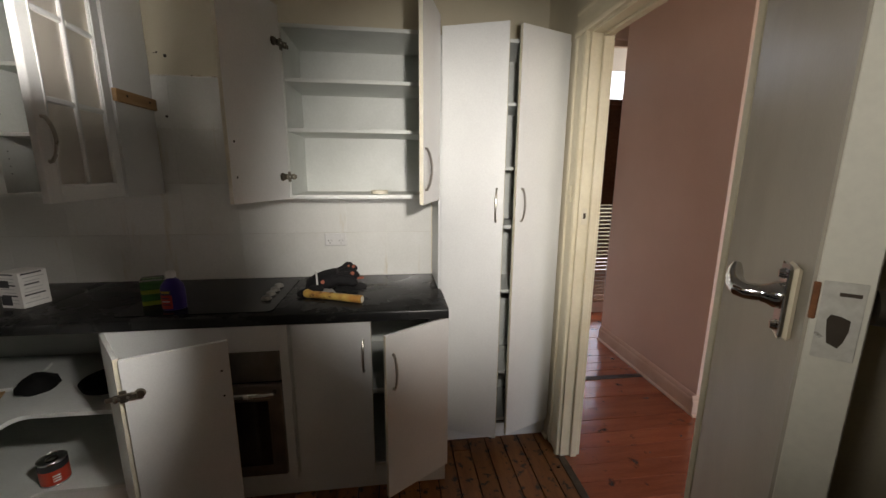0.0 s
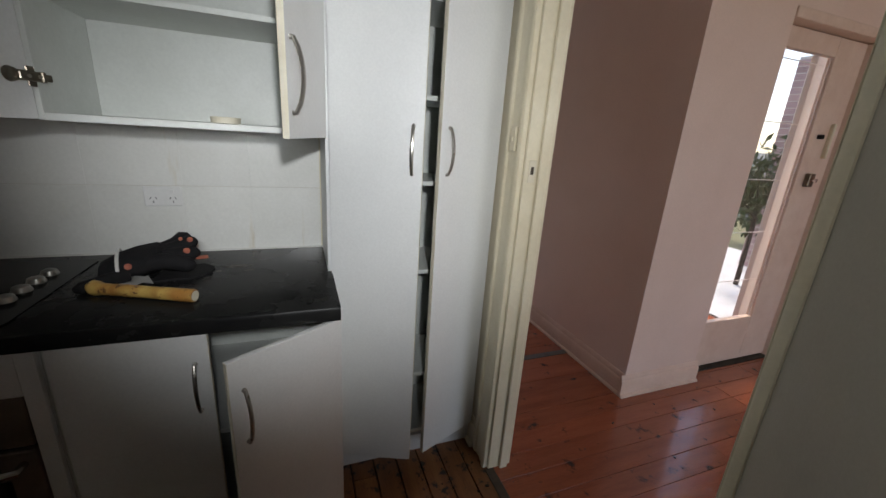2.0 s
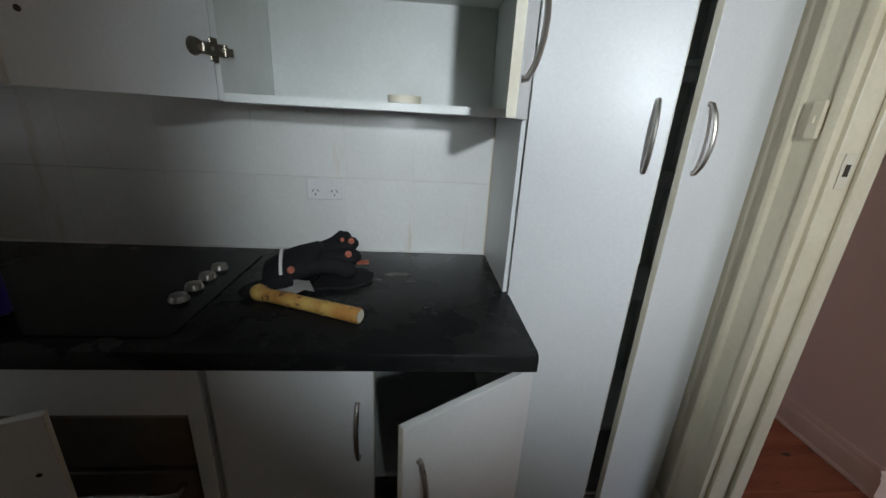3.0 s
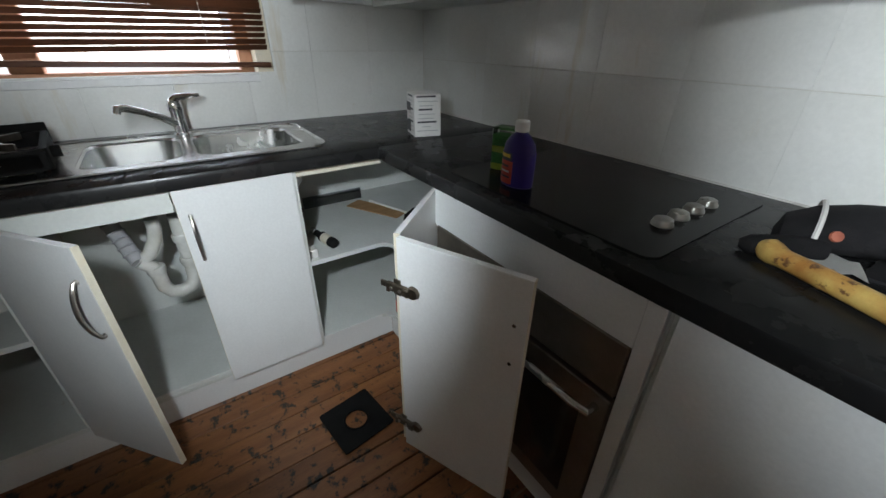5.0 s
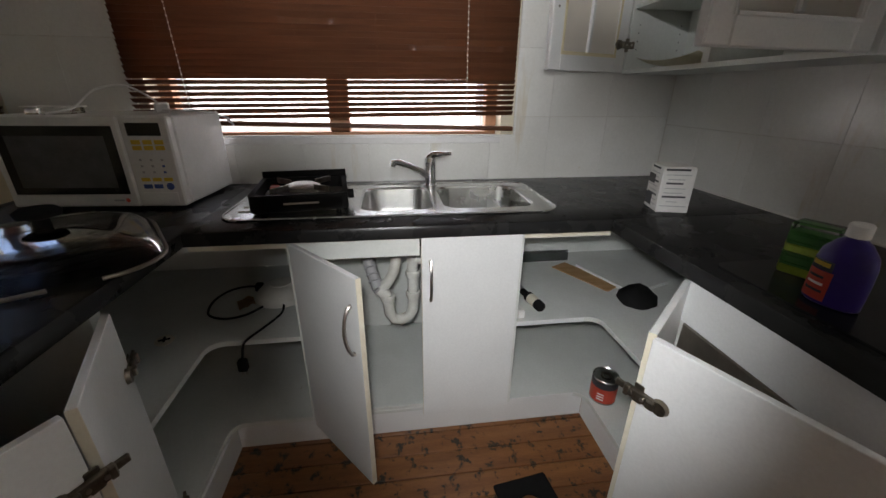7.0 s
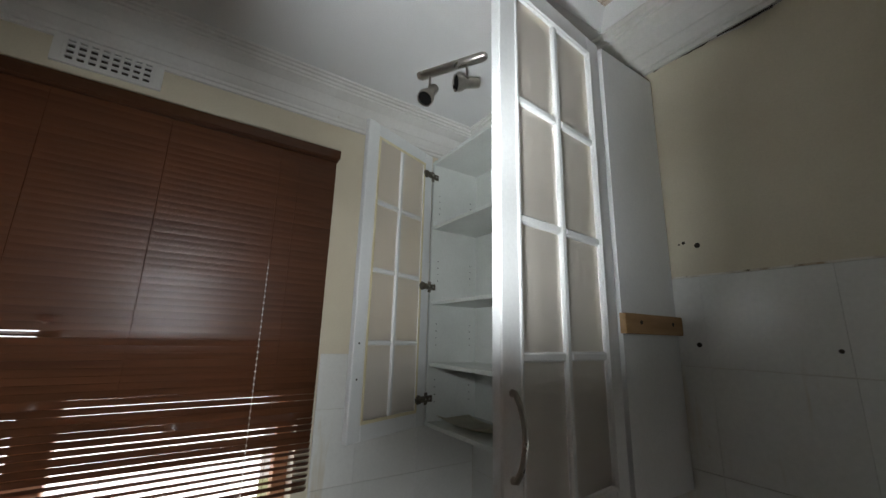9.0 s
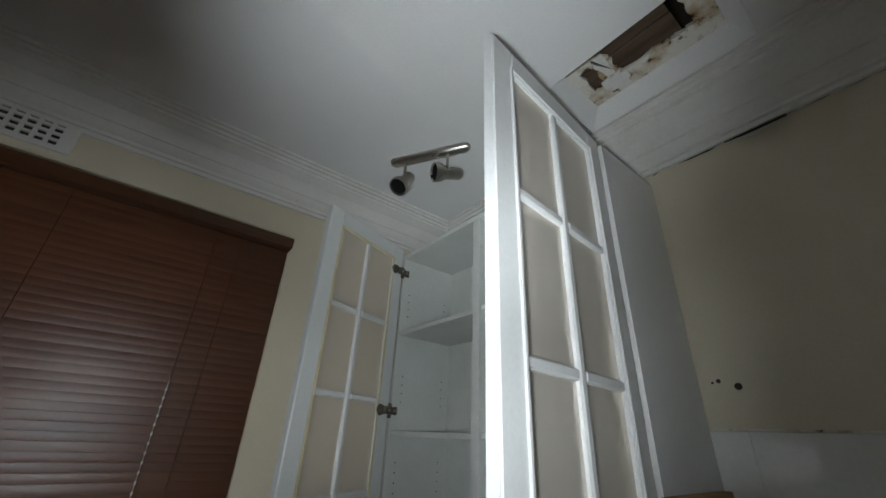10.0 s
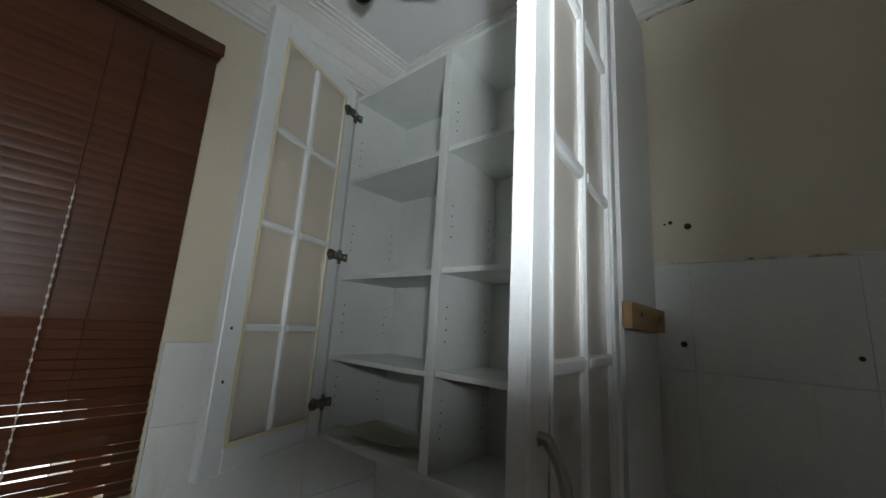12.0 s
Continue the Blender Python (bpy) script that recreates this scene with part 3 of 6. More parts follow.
def bent_slat(half, mid, ya, yb):
    """A slat knocked flat between ya and yb."""
    bm = bmesh.new()
    prev = None
    for k in range(61):
        y = -half + 2 * half * k / 60
        inside = min(1.0, max(0.0, min(y + mid - ya, yb - y - mid) / 0.05 + 0.5))
        tw = radians(-70 * inside)
        cur = []
        for u, w in ((-0.0128, -0.0012), (0.0, -0.0005), (0.0128, -0.0012), (0.0128, 0.0008), (0.0, 0.0014), (-0.0128, 0.0008)):
            cur.append(bm.verts.new((u * math.cos(tw) + w * math.sin(tw), y, -u * math.sin(tw) + w * math.cos(tw))))
        if prev:
            bridge(bm, prev, cur)
        else:
            face(bm, cur)
        prev = cur
    face(bm, prev[::-1])
    return mesh_of("slat", bm, SLAT)


def blind(y0, y1, z0, z1, tip, name_label, skew, twisted=()):
    """Venetian blind: headrail, single slats, bottom rail, cords. tip(z): tilt in degrees, 90 is shut."""
    b = thing("venetian_blind", name_label, "window blind")
    part("headrail", B((WX + 0.005, WX + 0.055, y0 - 0.004, y1 + 0.004, z1 - 0.04, z1), bevel=0.004), SLAT, b)
    part("valance", B((WX + 0.057, WX + 0.064, y0 - 0.006, y1 + 0.006, z1 - 0.036, z1 + 0.004), bevel=0.002), SLAT, b)
    n = int((z1 - 0.06 - z0) / 0.0217)
    rnd = random.Random(8)
    cache = {}
    half = (y1 - y0) / 2
    for i in range(n):
        z = z1 - 0.050 - 0.0217 * i
        if z < z0 + 0.036:
            break
        a = tip(i / n)
        key = "slat"
        if key not in cache:
            bm = bmesh.new()
            prof = [(-0.0128, -0.0012), (-0.005, -0.0006), (0.005, -0.0006), (0.0128, -0.0012), (0.0128, 0.0008), (0.005, 0.0014), (-0.005, 0.0014), (-0.0128, 0.0008)]
            sweep(bm, prof, ((0, -half, 0), (0, half, 0), (1, 0, 0)))
            cache[key] = mesh_of("slat", bm, SLAT)
        twist = [q for q in twisted if abs(z - q[0]) < 0.0109]
        s = new("slat", bent_slat(half, (y0 + y1) / 2, *twist[0][1:]) if twist else cache[key])
        s.parent = b
        low = skew * (i / n) ** 3
        s.matrix_basis = pose(WX + 0.03, (y0 + y1) / 2, z, math.degrees(low), a + rnd.uniform(-1.3, 1.3) * (1 if i < n * 0.55 else 5), rnd.uniform(-0.15, 0.15))
    zb = z0 + 0.012
    part("bottom_rail", box(bmesh.new(), -0.02, 0.022, -half, half, -0.009, 0.009, 0.003), SLAT, b, m=pose(WX + 0.03, (y0 + y1) / 2, zb, math.degrees(skew), 0, 0))
    for f in (0.1, 0.42, 0.62, 0.9):
        y = y0 + (y1 - y0) * f
        part("ladder_cord", tube(bmesh.new(), [(WX + 0.055, y, z1 - 0.05), (WX + 0.0555, y, z0 + 0.02)], 0.001, 5), SLAT, b)
    return b


def shut_then_open(f):
    return 98 if f < 0.55 else 98 + 25 * min(1, (f - 0.55) / 0.15) + (16 if f > 0.88 else 0)


b1 = blind(-2.33, -0.785, 1.124, 2.505, shut_then_open, "red-brown wooden venetian blind, half shut, hanging over the sink window", -0.02, ((1.72, -1.93, -1.55), (1.53, -1.72, -1.55), (1.44, -1.22, -0.86)))
# lift cord with beads


def lift_cord(y, lean):
    """Dark cord above; twisted, beaded length below, pale to carry the light on it."""
    part("lift_cord", tube(bmesh.new(), [(WX + 0.069, y, 2.46), (WX + 0.07, y + lean * 0.5, 2.0)], 0.0012, 6), SLAT, b1)
    c = part("twisted_cord", tube(bmesh.new(), [(WX + 0.07, y + lean * 0.5, 2.0), (WX + 0.071, y + lean, 1.2)], 0.0013, 6), CORD, b1, "twisted lift cord, its brightness put into pale colour")
    beads = bmesh.new()
    for k in range(36):
        z = 1.97 - 0.0215 * k
        f = (2.0 - z) / 0.8
        lathe(beads, [(0.0006, -0.005), (0.0026, -0.002), (0.0026, 0.002), (0.0006, 0.005)], 8, (WX + 0.0705, y + lean * (0.5 + 0.5 * f), z))
    part("bead_chain", beads, LABEL_PALE, c)["kind"] = "stuff"


lift_cord(-1.015, 0.01)
lift_cord(-2.16, 0.05)
part("tilt_wand", tube(bmesh.new(), [(WX + 0.072, -2.13, 2.44), (WX + 0.085, -2.11, 1.72)], 0.004, 6), SLAT, b1)
blind(-3.44, -2.80, 1.10, 2.505, lambda f: 50, "red-brown wooden venetian blind, part open, over the second window", 0.0)

vent = thing("wall_vent", "white perforated plaster wall vent above the blind", "vent", pose(WX, -1.575, 2.640))
part("backing", B((0.0, 0.004, -0.115, 0.115, -0.058, 0.026)), SHADEDARK, vent)
rows_v, cols_v = 4, 8
for i in range(cols_v + 1):
    y = -0.115 + 0.23 * i / cols_v
    part("upright_bar", B((0.0042, 0.012, y - 0.0045, y + 0.0045, -0.058, 0.026)), PLASTER, vent)
for j in range(rows_v + 1):
    z = -0.058 + 0.084 * j / rows_v
    part("cross_bar", B((0.0044, 0.0122, -0.1195, 0.1195, z - 0.004, z + 0.004)), PLASTER, vent)
part("rim", B((0.0, 0.0126, -0.145, -0.12, -0.07, 0.03), (0.0, 0.0126, 0.12, 0.145, -0.07, 0.03), (0.0, 0.0126, -0.12, 0.12, -0.07, -0.0625)), PLASTER, vent)

# far room window with a dark blind
far = thing("window_3", "tall window with a dark red-brown blind over its lower part", "window")
far["kind"] = "structure"
part("window_frame", B((FW[0], FW[1], 1.55, 1.60, FW[2], FW[2] + 0.05), (FW[0], FW[1], 1.55, 1.60, FW[3] - 0.05, FW[3]), (FW[0], FW[0] + 0.04, 1.55, 1.60, FW[2] + 0.05, FW[3] - 0.05), (FW[1] - 0.04, FW[1], 1.55, 1.60, FW[2] + 0.05, FW[3] - 0.05), (FW[0] + 0.04, FW[1] - 0.04, 1.55, 1.60, 2.13, 2.18)), PINKTRIM, far)
p = part("pane", B((FW[0] + 0.041, FW[1] - 0.041, 1.574, 1.578, FW[2] + 0.051, FW[3] - 0.051)), CLEAR, far)
p.visible_shadow = False
fb = thing("venetian_blind", "dark red-brown venetian blind in the far room", "window blind")
part("headrail", B((FW[0] - 0.02, FW[1] + 0.02, 1.455, 1.498, 2.12, 2.17), bevel=0.003), SLAT, fb)
bm = bmesh.new()
sweep(bm, [(-0.022, -0.001), (0.022, -0.001), (0.022, 0.0015), (-0.022, 0.0015)], ((FW[0] - 0.015, 0, 0), (FW[1] + 0.015, 0, 0), (0, 1, 0)))
far_slat = mesh_of("slat", bm, SLAT)
for i in range(50):
    z = 2.10 - 0.04 * i
    s = new("slat", far_slat)
    s.parent = fb
    s.matrix_basis = pose(0, 1.476, z, 72 if i < 24 else 30, 0, 0)

# ---------------- kitchen: base units ----------------
PL = 0.115   # plinth height


def bow(bm, a, b, out, r=0.0052, rise=0.028):
    """A bow handle from a to b standing off along out."""
    a, b, out = Vector(a), Vector(b), Vector(out)
    pts = [a]
    for i in range(9):
        f = i / 8
        pts.append(a.lerp(b, f) + out * (0.008 + (rise - 0.008) * math.sin(math.pi * f) ** 0.7))
    pts.append(b)
    return tube(bm, pts, [r * 1.25] + [r] * 9 + [r * 1.25], 8)


def euro_hinge(parent, m):
    """A sprung cabinet hinge: cup, plate, arm and screws."""
    h = part("hinge", B((-0.006, 0.052, -0.011, 0.011, 0.001, 0.012), (0.05, 0.072, -0.008, 0.008, 0.001, 0.008), (0.016, 0.036, -0.022, 0.022, 0.0006, 0.004), (-0.012, 0.004, -0.009, 0.009, 0.004, 0.017), (0.040, 0.050, -0.012, 0.012, 0.004, 0.016), bevel=0.002), DULLMETAL, parent, "metal cabinet hinge", m)
    part("hinge_cup", cyl(bmesh.new(), (-0.018, 0, 0.0005), (-0.018, 0, 0.009), 0.017, 0.014), DULLMETAL, h)
    for x in (0.012, 0.036):
        part("screw", cyl(bmesh.new(), (x, 0, 0.0125), (x, 0, 0.015), 0.004), NICKEL, h)
    return h


def cab_door(parent, hinge_xy, tip_xy, z0, z1, handle=None, handle_side=1, hinges=(), label="", mat=None, holes=()):
    """A flat cabinet door from its hinge line to its free edge; local x runs along the door, local -y is its right-hand side."""
    hx, hy = hinge_xy
    tx, ty = tip_xy
    w = math.hypot(tx - hx, ty - hy)
    m = parent.matrix_world.inverted() @ pose(hx, hy, 0, 0, 0, math.degrees(math.atan2(ty - hy, tx - hx)))
    d = part("door", box(bmesh.new(), 0.001, w - 0.0012, -0.008, 0.008, z0, z1, 0.0012), mat or WHITE, parent, label, m)
    part("edge_band", B((w - 0.001, w + 0.0002, -0.0078, 0.0078, z0 + 0.0005, z1 - 0.0005)), EDGE, d)
    if handle:
        a, b, off = handle
        s = handle_side
        part("handle", bow(bmesh.new(), (w - off, s * 0.008, a), (w - off, s * 0.008, b), (0, s, 0)), NICKEL, d, "satin nickel bow handle")
    for z, s in hinges:
        euro_hinge(d, pose(0.028, s * 0.008, z, 90 if s > 0 else -90, 0, 180) @ Matrix.Scale(1.05, 4))
    for x, z, s in holes:
        part("screw_hole", cyl(bmesh.new(), (x, s * 0.0078, z), (x, s * 0.0086, z), 0.0045, seg=10), SHADEDARK, d)
    return d


def carcass(name, label, boxes, m=None, group="base cabinets", mat=None):
    c = thing(name, label, "cabinet", m, group)
    for pn, bx in boxes:
        part(pn, B(bx, bevel=0.001), mat or INSIDE, c)
    bpy.context.view_layer.update()
    return c


FX = 0.592   # front plane of the window run
FY = -0.592  # front plane of the oven run
LY = -1.955  # front plane of the left run

# sink unit
sink_unit = carcass("sink_cabinet", "white sink base cabinet, one door shut and one hanging open", [
    ("side", (0.0, FX, -1.668, -1.652, PL, UNDER - 0.001)), ("side", (0.0, FX, -0.920, -0.904, PL, UNDER - 0.001)),
    ("base", (0.0, FX, -1.6515, -0.9205, PL, PL + 0.016)), ("back", (-0.02, -0.004, -1.6515, -0.9205, PL, 0.70)),
    ("front_rail", (FX - 0.016, FX, -1.6515, -1.256, 0.775, UNDER - 0.001)), ("lip", (FX - 0.016, FX, -1.6515, -0.9205, PL + 0.0165, PL + 0.032))])
cab_door(sink_unit, (FX + 0.009, -0.918), (FX + 0.009, -1.252), PL - 0.008, UNDER - 0.004, (0.618, 0.76, 0.03), 1, label="shut white cupboard door")
cab_door(sink_unit, (FX + 0.009, -1.652), (0.868, -1.43), PL - 0.008, UNDER - 0.006, (0.60, 0.75, 0.032), -1, label="white cupboard door hanging open")
structure("baseboard_plinth_sink", B((0.56, 0.578, -1.96, -0.583, 0.0, PL - 0.001), bevel=0.001), WHITE)
structure("baseboard_plinth_oven", B((0.5785, 2.345, -0.583, -0.565, 0.0, PL - 0.002), bevel=0.001), WHITE)
structure("baseboard_plinth_left", B((0.5785, 1.5, -1.966, -1.948, 0.0, PL - 0.002), bevel=0.001), WHITE)

# corner unit between sink and oven, L-shaped shelves
def ell(x1, y1, x2, y2, r, flip=1):
    """L outline in the corner; flip mirrors it in y about zero."""
    pts = [(WX + 0.012, -0.012), (x2, -0.012), (x2, y1)]
    for i in range(7):
        a = radians(90 + 90 * i / 6)
        pts.append((x1 + r + r * math.cos(a), (y1 - r) + r * math.sin(a)))
    pts += [(x1, y2), (WX + 0.012, y2)]
    return pts


corner = thing("corner_cabinet", "white corner base cabinet, its folding door open", "cabinet", None, "base cabinets")
for nm, z, inset in (("base", PL, 0.0), ("shelf", 0.468, 0.012)):
    part(nm, prism(bmesh.new(), ell(FX - inset, FY + inset, 0.955, -0.9035, 0.05), z, z + 0.018), INSIDE, corner)
    part("edge_band", B((FX - inset, FX - inset + 0.0015, -0.9035, FY - 0.045, z, z + 0.018)), WHITE, corner)
part("side", B((0.9555, 0.9705, -0.59, -0.012, PL, UNDER - 0.001)), INSIDE, corner)
part("back", B((WX + 0.01, 0.955, -0.0115, -0.0095, PL, 0.80)), INSIDE, corner)
part("back", B((WX + 0.0095, WX + 0.0115, -0.9035, -0.012, PL, 0.80)), INSIDE, corner)
part("batten", B((0.02, 0.036, -0.90, -0.02, 0.70, UNDER - 0.002), bevel=0.002), WHITE, corner)
part("top_rail", B((FX - 0.03, FX - 0.012, -0.9035, FY, 0.815, UNDER - 0.002)), EDGE, corner)
bpy.context.view_layer.update()
fold_a = cab_door(corner, (0.962, -0.602), (1.168, -0.842), PL - 0.005, UNDER - 0.01, label="folded half of the corner door")
fold_b = cab_door(corner, (1.178, -0.845), (1.478, -0.715), PL - 0.005, UNDER - 0.012, hinges=((0.70, -1), (0.22, -1)), holes=((0.298, 0.715, -1), (0.298, 0.61, -1)), label="open half of the corner door with its hinges")

# oven unit
oven_unit = carcass("oven_cabinet", "white oven housing with a plain panel above the oven", [
    ("side", (0.971, 0.986, FY, -0.012, PL, UNDER - 0.001)), ("side", (1.640, 1.672, FY, -0.012, PL, UNDER - 0.001)),
    ("fascia", (0.9715, 1.632, FY - 0.016, FY - 0.0005, 0.727, UNDER - 0.004)), ("filler", (1.6325, 1.668, FY - 0.016, FY - 0.0005, PL - 0.02, UNDER - 0.004))], mat=WHITE)
oven = thing("wall_oven_unit", "built-in stainless steel oven with a dark glass door, greasy", "oven", pose(0.99, FY, 0))
part("body", B((0.0, 0.645, 0.001, 0.55, PL + 0.01, 0.722)), OVENBLACK, oven)
part("control_panel", B((-0.004, 0.638, -0.016, 0.0, 0.588, 0.724), bevel=0.003), OVENSTEEL, oven, "stainless control panel")
od = part("door", B((-0.004, 0.638, -0.02, 0.0, PL + 0.015, 0.578), bevel=0.003), OVENSTEEL, oven, "stainless framed oven door")
part("door_glass", B((0.055, 0.580, -0.0225, -0.0205, PL + 0.07, 0.50), bevel=0.001), OVENBLACK, od, "dark oven glass")
part("door_handle", tube(bmesh.new(), [(0.03, -0.02, 0.542), (0.03, -0.05, 0.545), (0.06, -0.056, 0.545), (0.58, -0.056, 0.545), (0.61, -0.05, 0.545), (0.61, -0.02, 0.542)], 0.0095, 10), STEEL, od, "steel bar handle")

# right-hand base unit
base_r = carcass("base_cabinet", "white base cabinet with one door shut and one ajar", [
    ("side", (1.6725, 1.688, FY, -0.012, PL, UNDER - 0.001)), ("side", (2.318, 2.334, FY, -0.012, PL, UNDER - 0.001)),
    ("base", (1.6885, 2.3175, FY, -0.012, PL, PL + 0.016)), ("shelf", (1.6885, 2.3175, FY + 0.06, -0.012, 0.46, 0.476)), ("back", (1.6885, 2.3175, -0.0115, -0.0095, PL, 0.84))])
cab_door(base_r, (1.684, FY - 0.009), (2.014, FY - 0.009), PL - 0.02, UNDER - 0.005, (0.614, 0.756, 0.034), -1, label="shut white cupboard door")
cab_door(base_r, (2.352, -0.586), (2.076, -0.757), PL - 0.02, UNDER - 0.008, (0.60, 0.75, 0.034), 1, label="white cupboard door standing ajar")
part("wire", tube(bmesh.new(), [(1.95, -0.40, 0.79), (2.05, -0.42, 0.788), (2.16, -0.44, 0.79), (2.22, -0.43, 0.80)], [0.0025, 0.0025, 0.006, 0.006], 6), DARK, base_r, "black rod lying under the worktop")

# left run: corner unit and its folding door
left_corner = thing("corner_cabinet", "white corner base cabinet by the microwave, folding door open", "cabinet", None, "base cabinets")


def mirrored(pts):
    return [(x, -2.547 - y) for x, y in pts][::-1]


for nm, z, inset in (("base", PL, 0.0), ("shelf", 0.468, 0.012)):
    part(nm, prism(bmesh.new(), mirrored(ell(FX - inset, FY + inset, 0.955, -0.8785, 0.05)), z, z + 0.018), INSIDE, left_corner)
part("side", B((0.9555, 0.9705, -2.535, -1.957, PL, UNDER - 0.001)), INSIDE, left_corner)
part("back", B((WX + 0.01, 0.955, -2.5375, -2.5355, PL, UNDER - 0.002)), INSIDE, left_corner)
part("back", B((WX + 0.0095, WX + 0.0115, -2.535, -1.669, PL, 0.80)), INSIDE, left_corner)
part("batten", B((0.02, 0.036, -2.53, -1.67, 0.70, UNDER - 0.002), bevel=0.002), WHITE, left_corner)
part("top_rail", B((FX - 0.03, FX - 0.012, -1.955, -1.669, 0.815, UNDER - 0.002)), EDGE, left_corner)
bpy.context.view_layer.update()
cab_door(left_corner, (0.962, -1.943), (1.240, -1.817), PL - 0.005, UNDER - 0.012, hinges=((0.70, 1), (0.22, 1)), label="open half of the folding door with hinges")
cab_door(left_corner, (1.250, -1.822), (1.50, -1.965), PL - 0.005, UNDER - 0.012, (0.60, 0.75, 0.04), -1, hinges=((0.705, 1),), label="second half of the folding door")
left_base = carcass("base_cabinet", "white base cabinet under the long worktop", [
    ("side", (0.9715, 0.987, -2.535, LY, PL, UNDER - 0.001)), ("side", (1.484, 1.50, -2.535, LY, PL, UNDER - 0.001)),
    ("base", (0.9875, 1.4835, -2.535, LY, PL, PL + 0.016)), ("back", (0.9875, 1.4835, -2.5375, -2.5355, PL, UNDER - 0.002))])

# ---------------- worktop, sink, hob ----------------
worktop = thing("worktop", "black laminate kitchen worktop with a rounded front edge, scratched and dusty", "worktop")
HX0, HX1, HY0, HY1 = 0.095, 0.488, -1.475, -0.80   # cut-out for the bowls


def slab(bm, x0, x1, y0, y1, rounds):
    """Worktop slab; rounds names the sides with a rolled edge."""
    e = 0.012
    prof = [(0.0, UNDER), (0.0, TOP - e), (e * 0.3, TOP - e * 0.3), (e, TOP)]
    ins = {s: (s in rounds) for s in "wens"}
    rings = []
    for o, z in prof:
        X0, X1 = x0 + (o if ins["w"] else 0), x1 - (o if ins["e"] else 0)
        Y0, Y1 = y0 + (o if ins["s"] else 0), y1 - (o if ins["n"] else 0)
        rings.append([bm.verts.new(c) for c in ((X0, Y0, z), (X1, Y0, z), (X1, Y1, z), (X0, Y1, z))])
    for a, b in zip(rings, rings[1:]):
        bridge(bm, a, b)
    face(bm, rings[0][::-1])
    face(bm, rings[-1])
    return bm


bm = bmesh.new()
slab(bm, 0.62, 2.352, -0.618, -0.0095, "s")
part("right_run", bm, BLACKTOP, worktop)
bm = bmesh.new()
slab(bm, HX1, 0.618, -1.945, -0.0095, "e")
slab(bm, WX + 0.0095, HX0, -1.945, -0.0095, "")
slab(bm, HX0, HX1, HY1, -0.0095, "")
slab(bm, HX0, HX1, -1.945, HY0, "")
part("sink_run", bm, BLACKTOP, worktop)
bm = bmesh.new()
slab(bm, WX + 0.0095, 1.52, -2.72, -1.9455, "n")
part("left_run", bm, BLACKTOP, worktop)
part("upstand_bead", B((WX + 0.0095, 2.352, -0.016, -0.0092, TOP, TOP + 0.004)), PLASTER, worktop, "white silicone bead along the wall")
for ob_panel in (B((WX + 0.01, 1.5, -2.70, -2.56, 0.0, UNDER - 0.002)),):
    structure("wall_peninsula", ob_panel, WHITE)

sink = thing("kitchen_sink", "stainless steel double bowl sink with drainer, dull and water-marked", "sink")


def bowl(bm, x0, x1, y0, y1, r, depth, z):
    rings = []
    for inset, dz, rr in ((0.0, 0.0, r), (0.006, -0.006, r), (0.012, -depth * 0.5, r), (0.02, -depth + 0.02, r), (0.034, -depth + 0.004, r * 0.8), (0.05, -depth, r * 0.7)):
        rings.append([bm.verts.new((x, y, z + dz)) for x, y in rounded(x0 + inset, x1 - inset, y0 + inset, y1 - inset, rr, 5)])
    for a, b in zip(rings, rings[1:]):
        bridge(bm, a, b)
    face(bm, rings[-1])
    return bm


def plate_with_holes(outer, holes, z, thick):
    """A flat plate with openings, as one mesh with real thickness."""
    bm = bmesh.new()
    es = []
    for loop in [outer] + holes:
        vs = [bm.verts.new((x, y, z)) for x, y in loop]
        es += [bm.edges.new((vs[i], vs[(i + 1) % len(vs)])) for i in range(len(vs))]
    bmesh.ops.triangle_fill(bm, use_beauty=True, use_dissolve=False, edges=es)
    g = bmesh.ops.extrude_face_region(bm, geom=bm.faces[:])
    for v in g["geom"]:
        if isinstance(v, bmesh.types.BMVert):
            v.co.z -= thick
    return bm


b_small = (0.115, 0.46, -1.455, -1.185)
b_big = (0.115, 0.46, -1.155, -0.815)
part("rim_plate", plate_with_holes(rounded(0.05, 0.522, -1.885, -0.755, 0.07), [rounded(*b_small, 0.06), rounded(*b_big, 0.06)], TOP + 0.0055, 0.005), STEEL, sink)
part("rim_roll", tube(bmesh.new(), [(x, y, TOP + 0.0045) for x, y in rounded(0.05, 0.522, -1.885, -0.755, 0.07)] + [(0.522, -0.9, TOP + 0.0045)], 0.0048, 6), STEEL, sink)
sb = part("bowl", bowl(bmesh.new(), *b_small, 0.06, 0.15, TOP + 0.0035), STEEL, sink, "small stainless bowl")
bb = part("bowl", bowl(bmesh.new(), *b_big, 0.06, 0.17, TOP + 0.0035), STEEL, sink, "large stainless bowl")
for pb, (x0, x1, y0, y1), dp in ((sb, b_small, 0.15), (bb, b_big, 0.17)):
    part("waste", lathe(bmesh.new(), [(0.042, 0.0005), (0.042, 0.003), (0.034, 0.003), (0.02, 0.001)], 20, ((x0 + x1) / 2, (y0 + y1) / 2, TOP - dp + 0.0035)), CHROME, pb, "chrome plug waste")
for i in range(7):
    part("drainer_rib", tube(bmesh.new(), [(0.10 + 0.055 * i, -1.85, TOP + 0.005), (0.10 + 0.055 * i, -1.52, TOP + 0.005)], 0.004, 6), STEEL, sink)

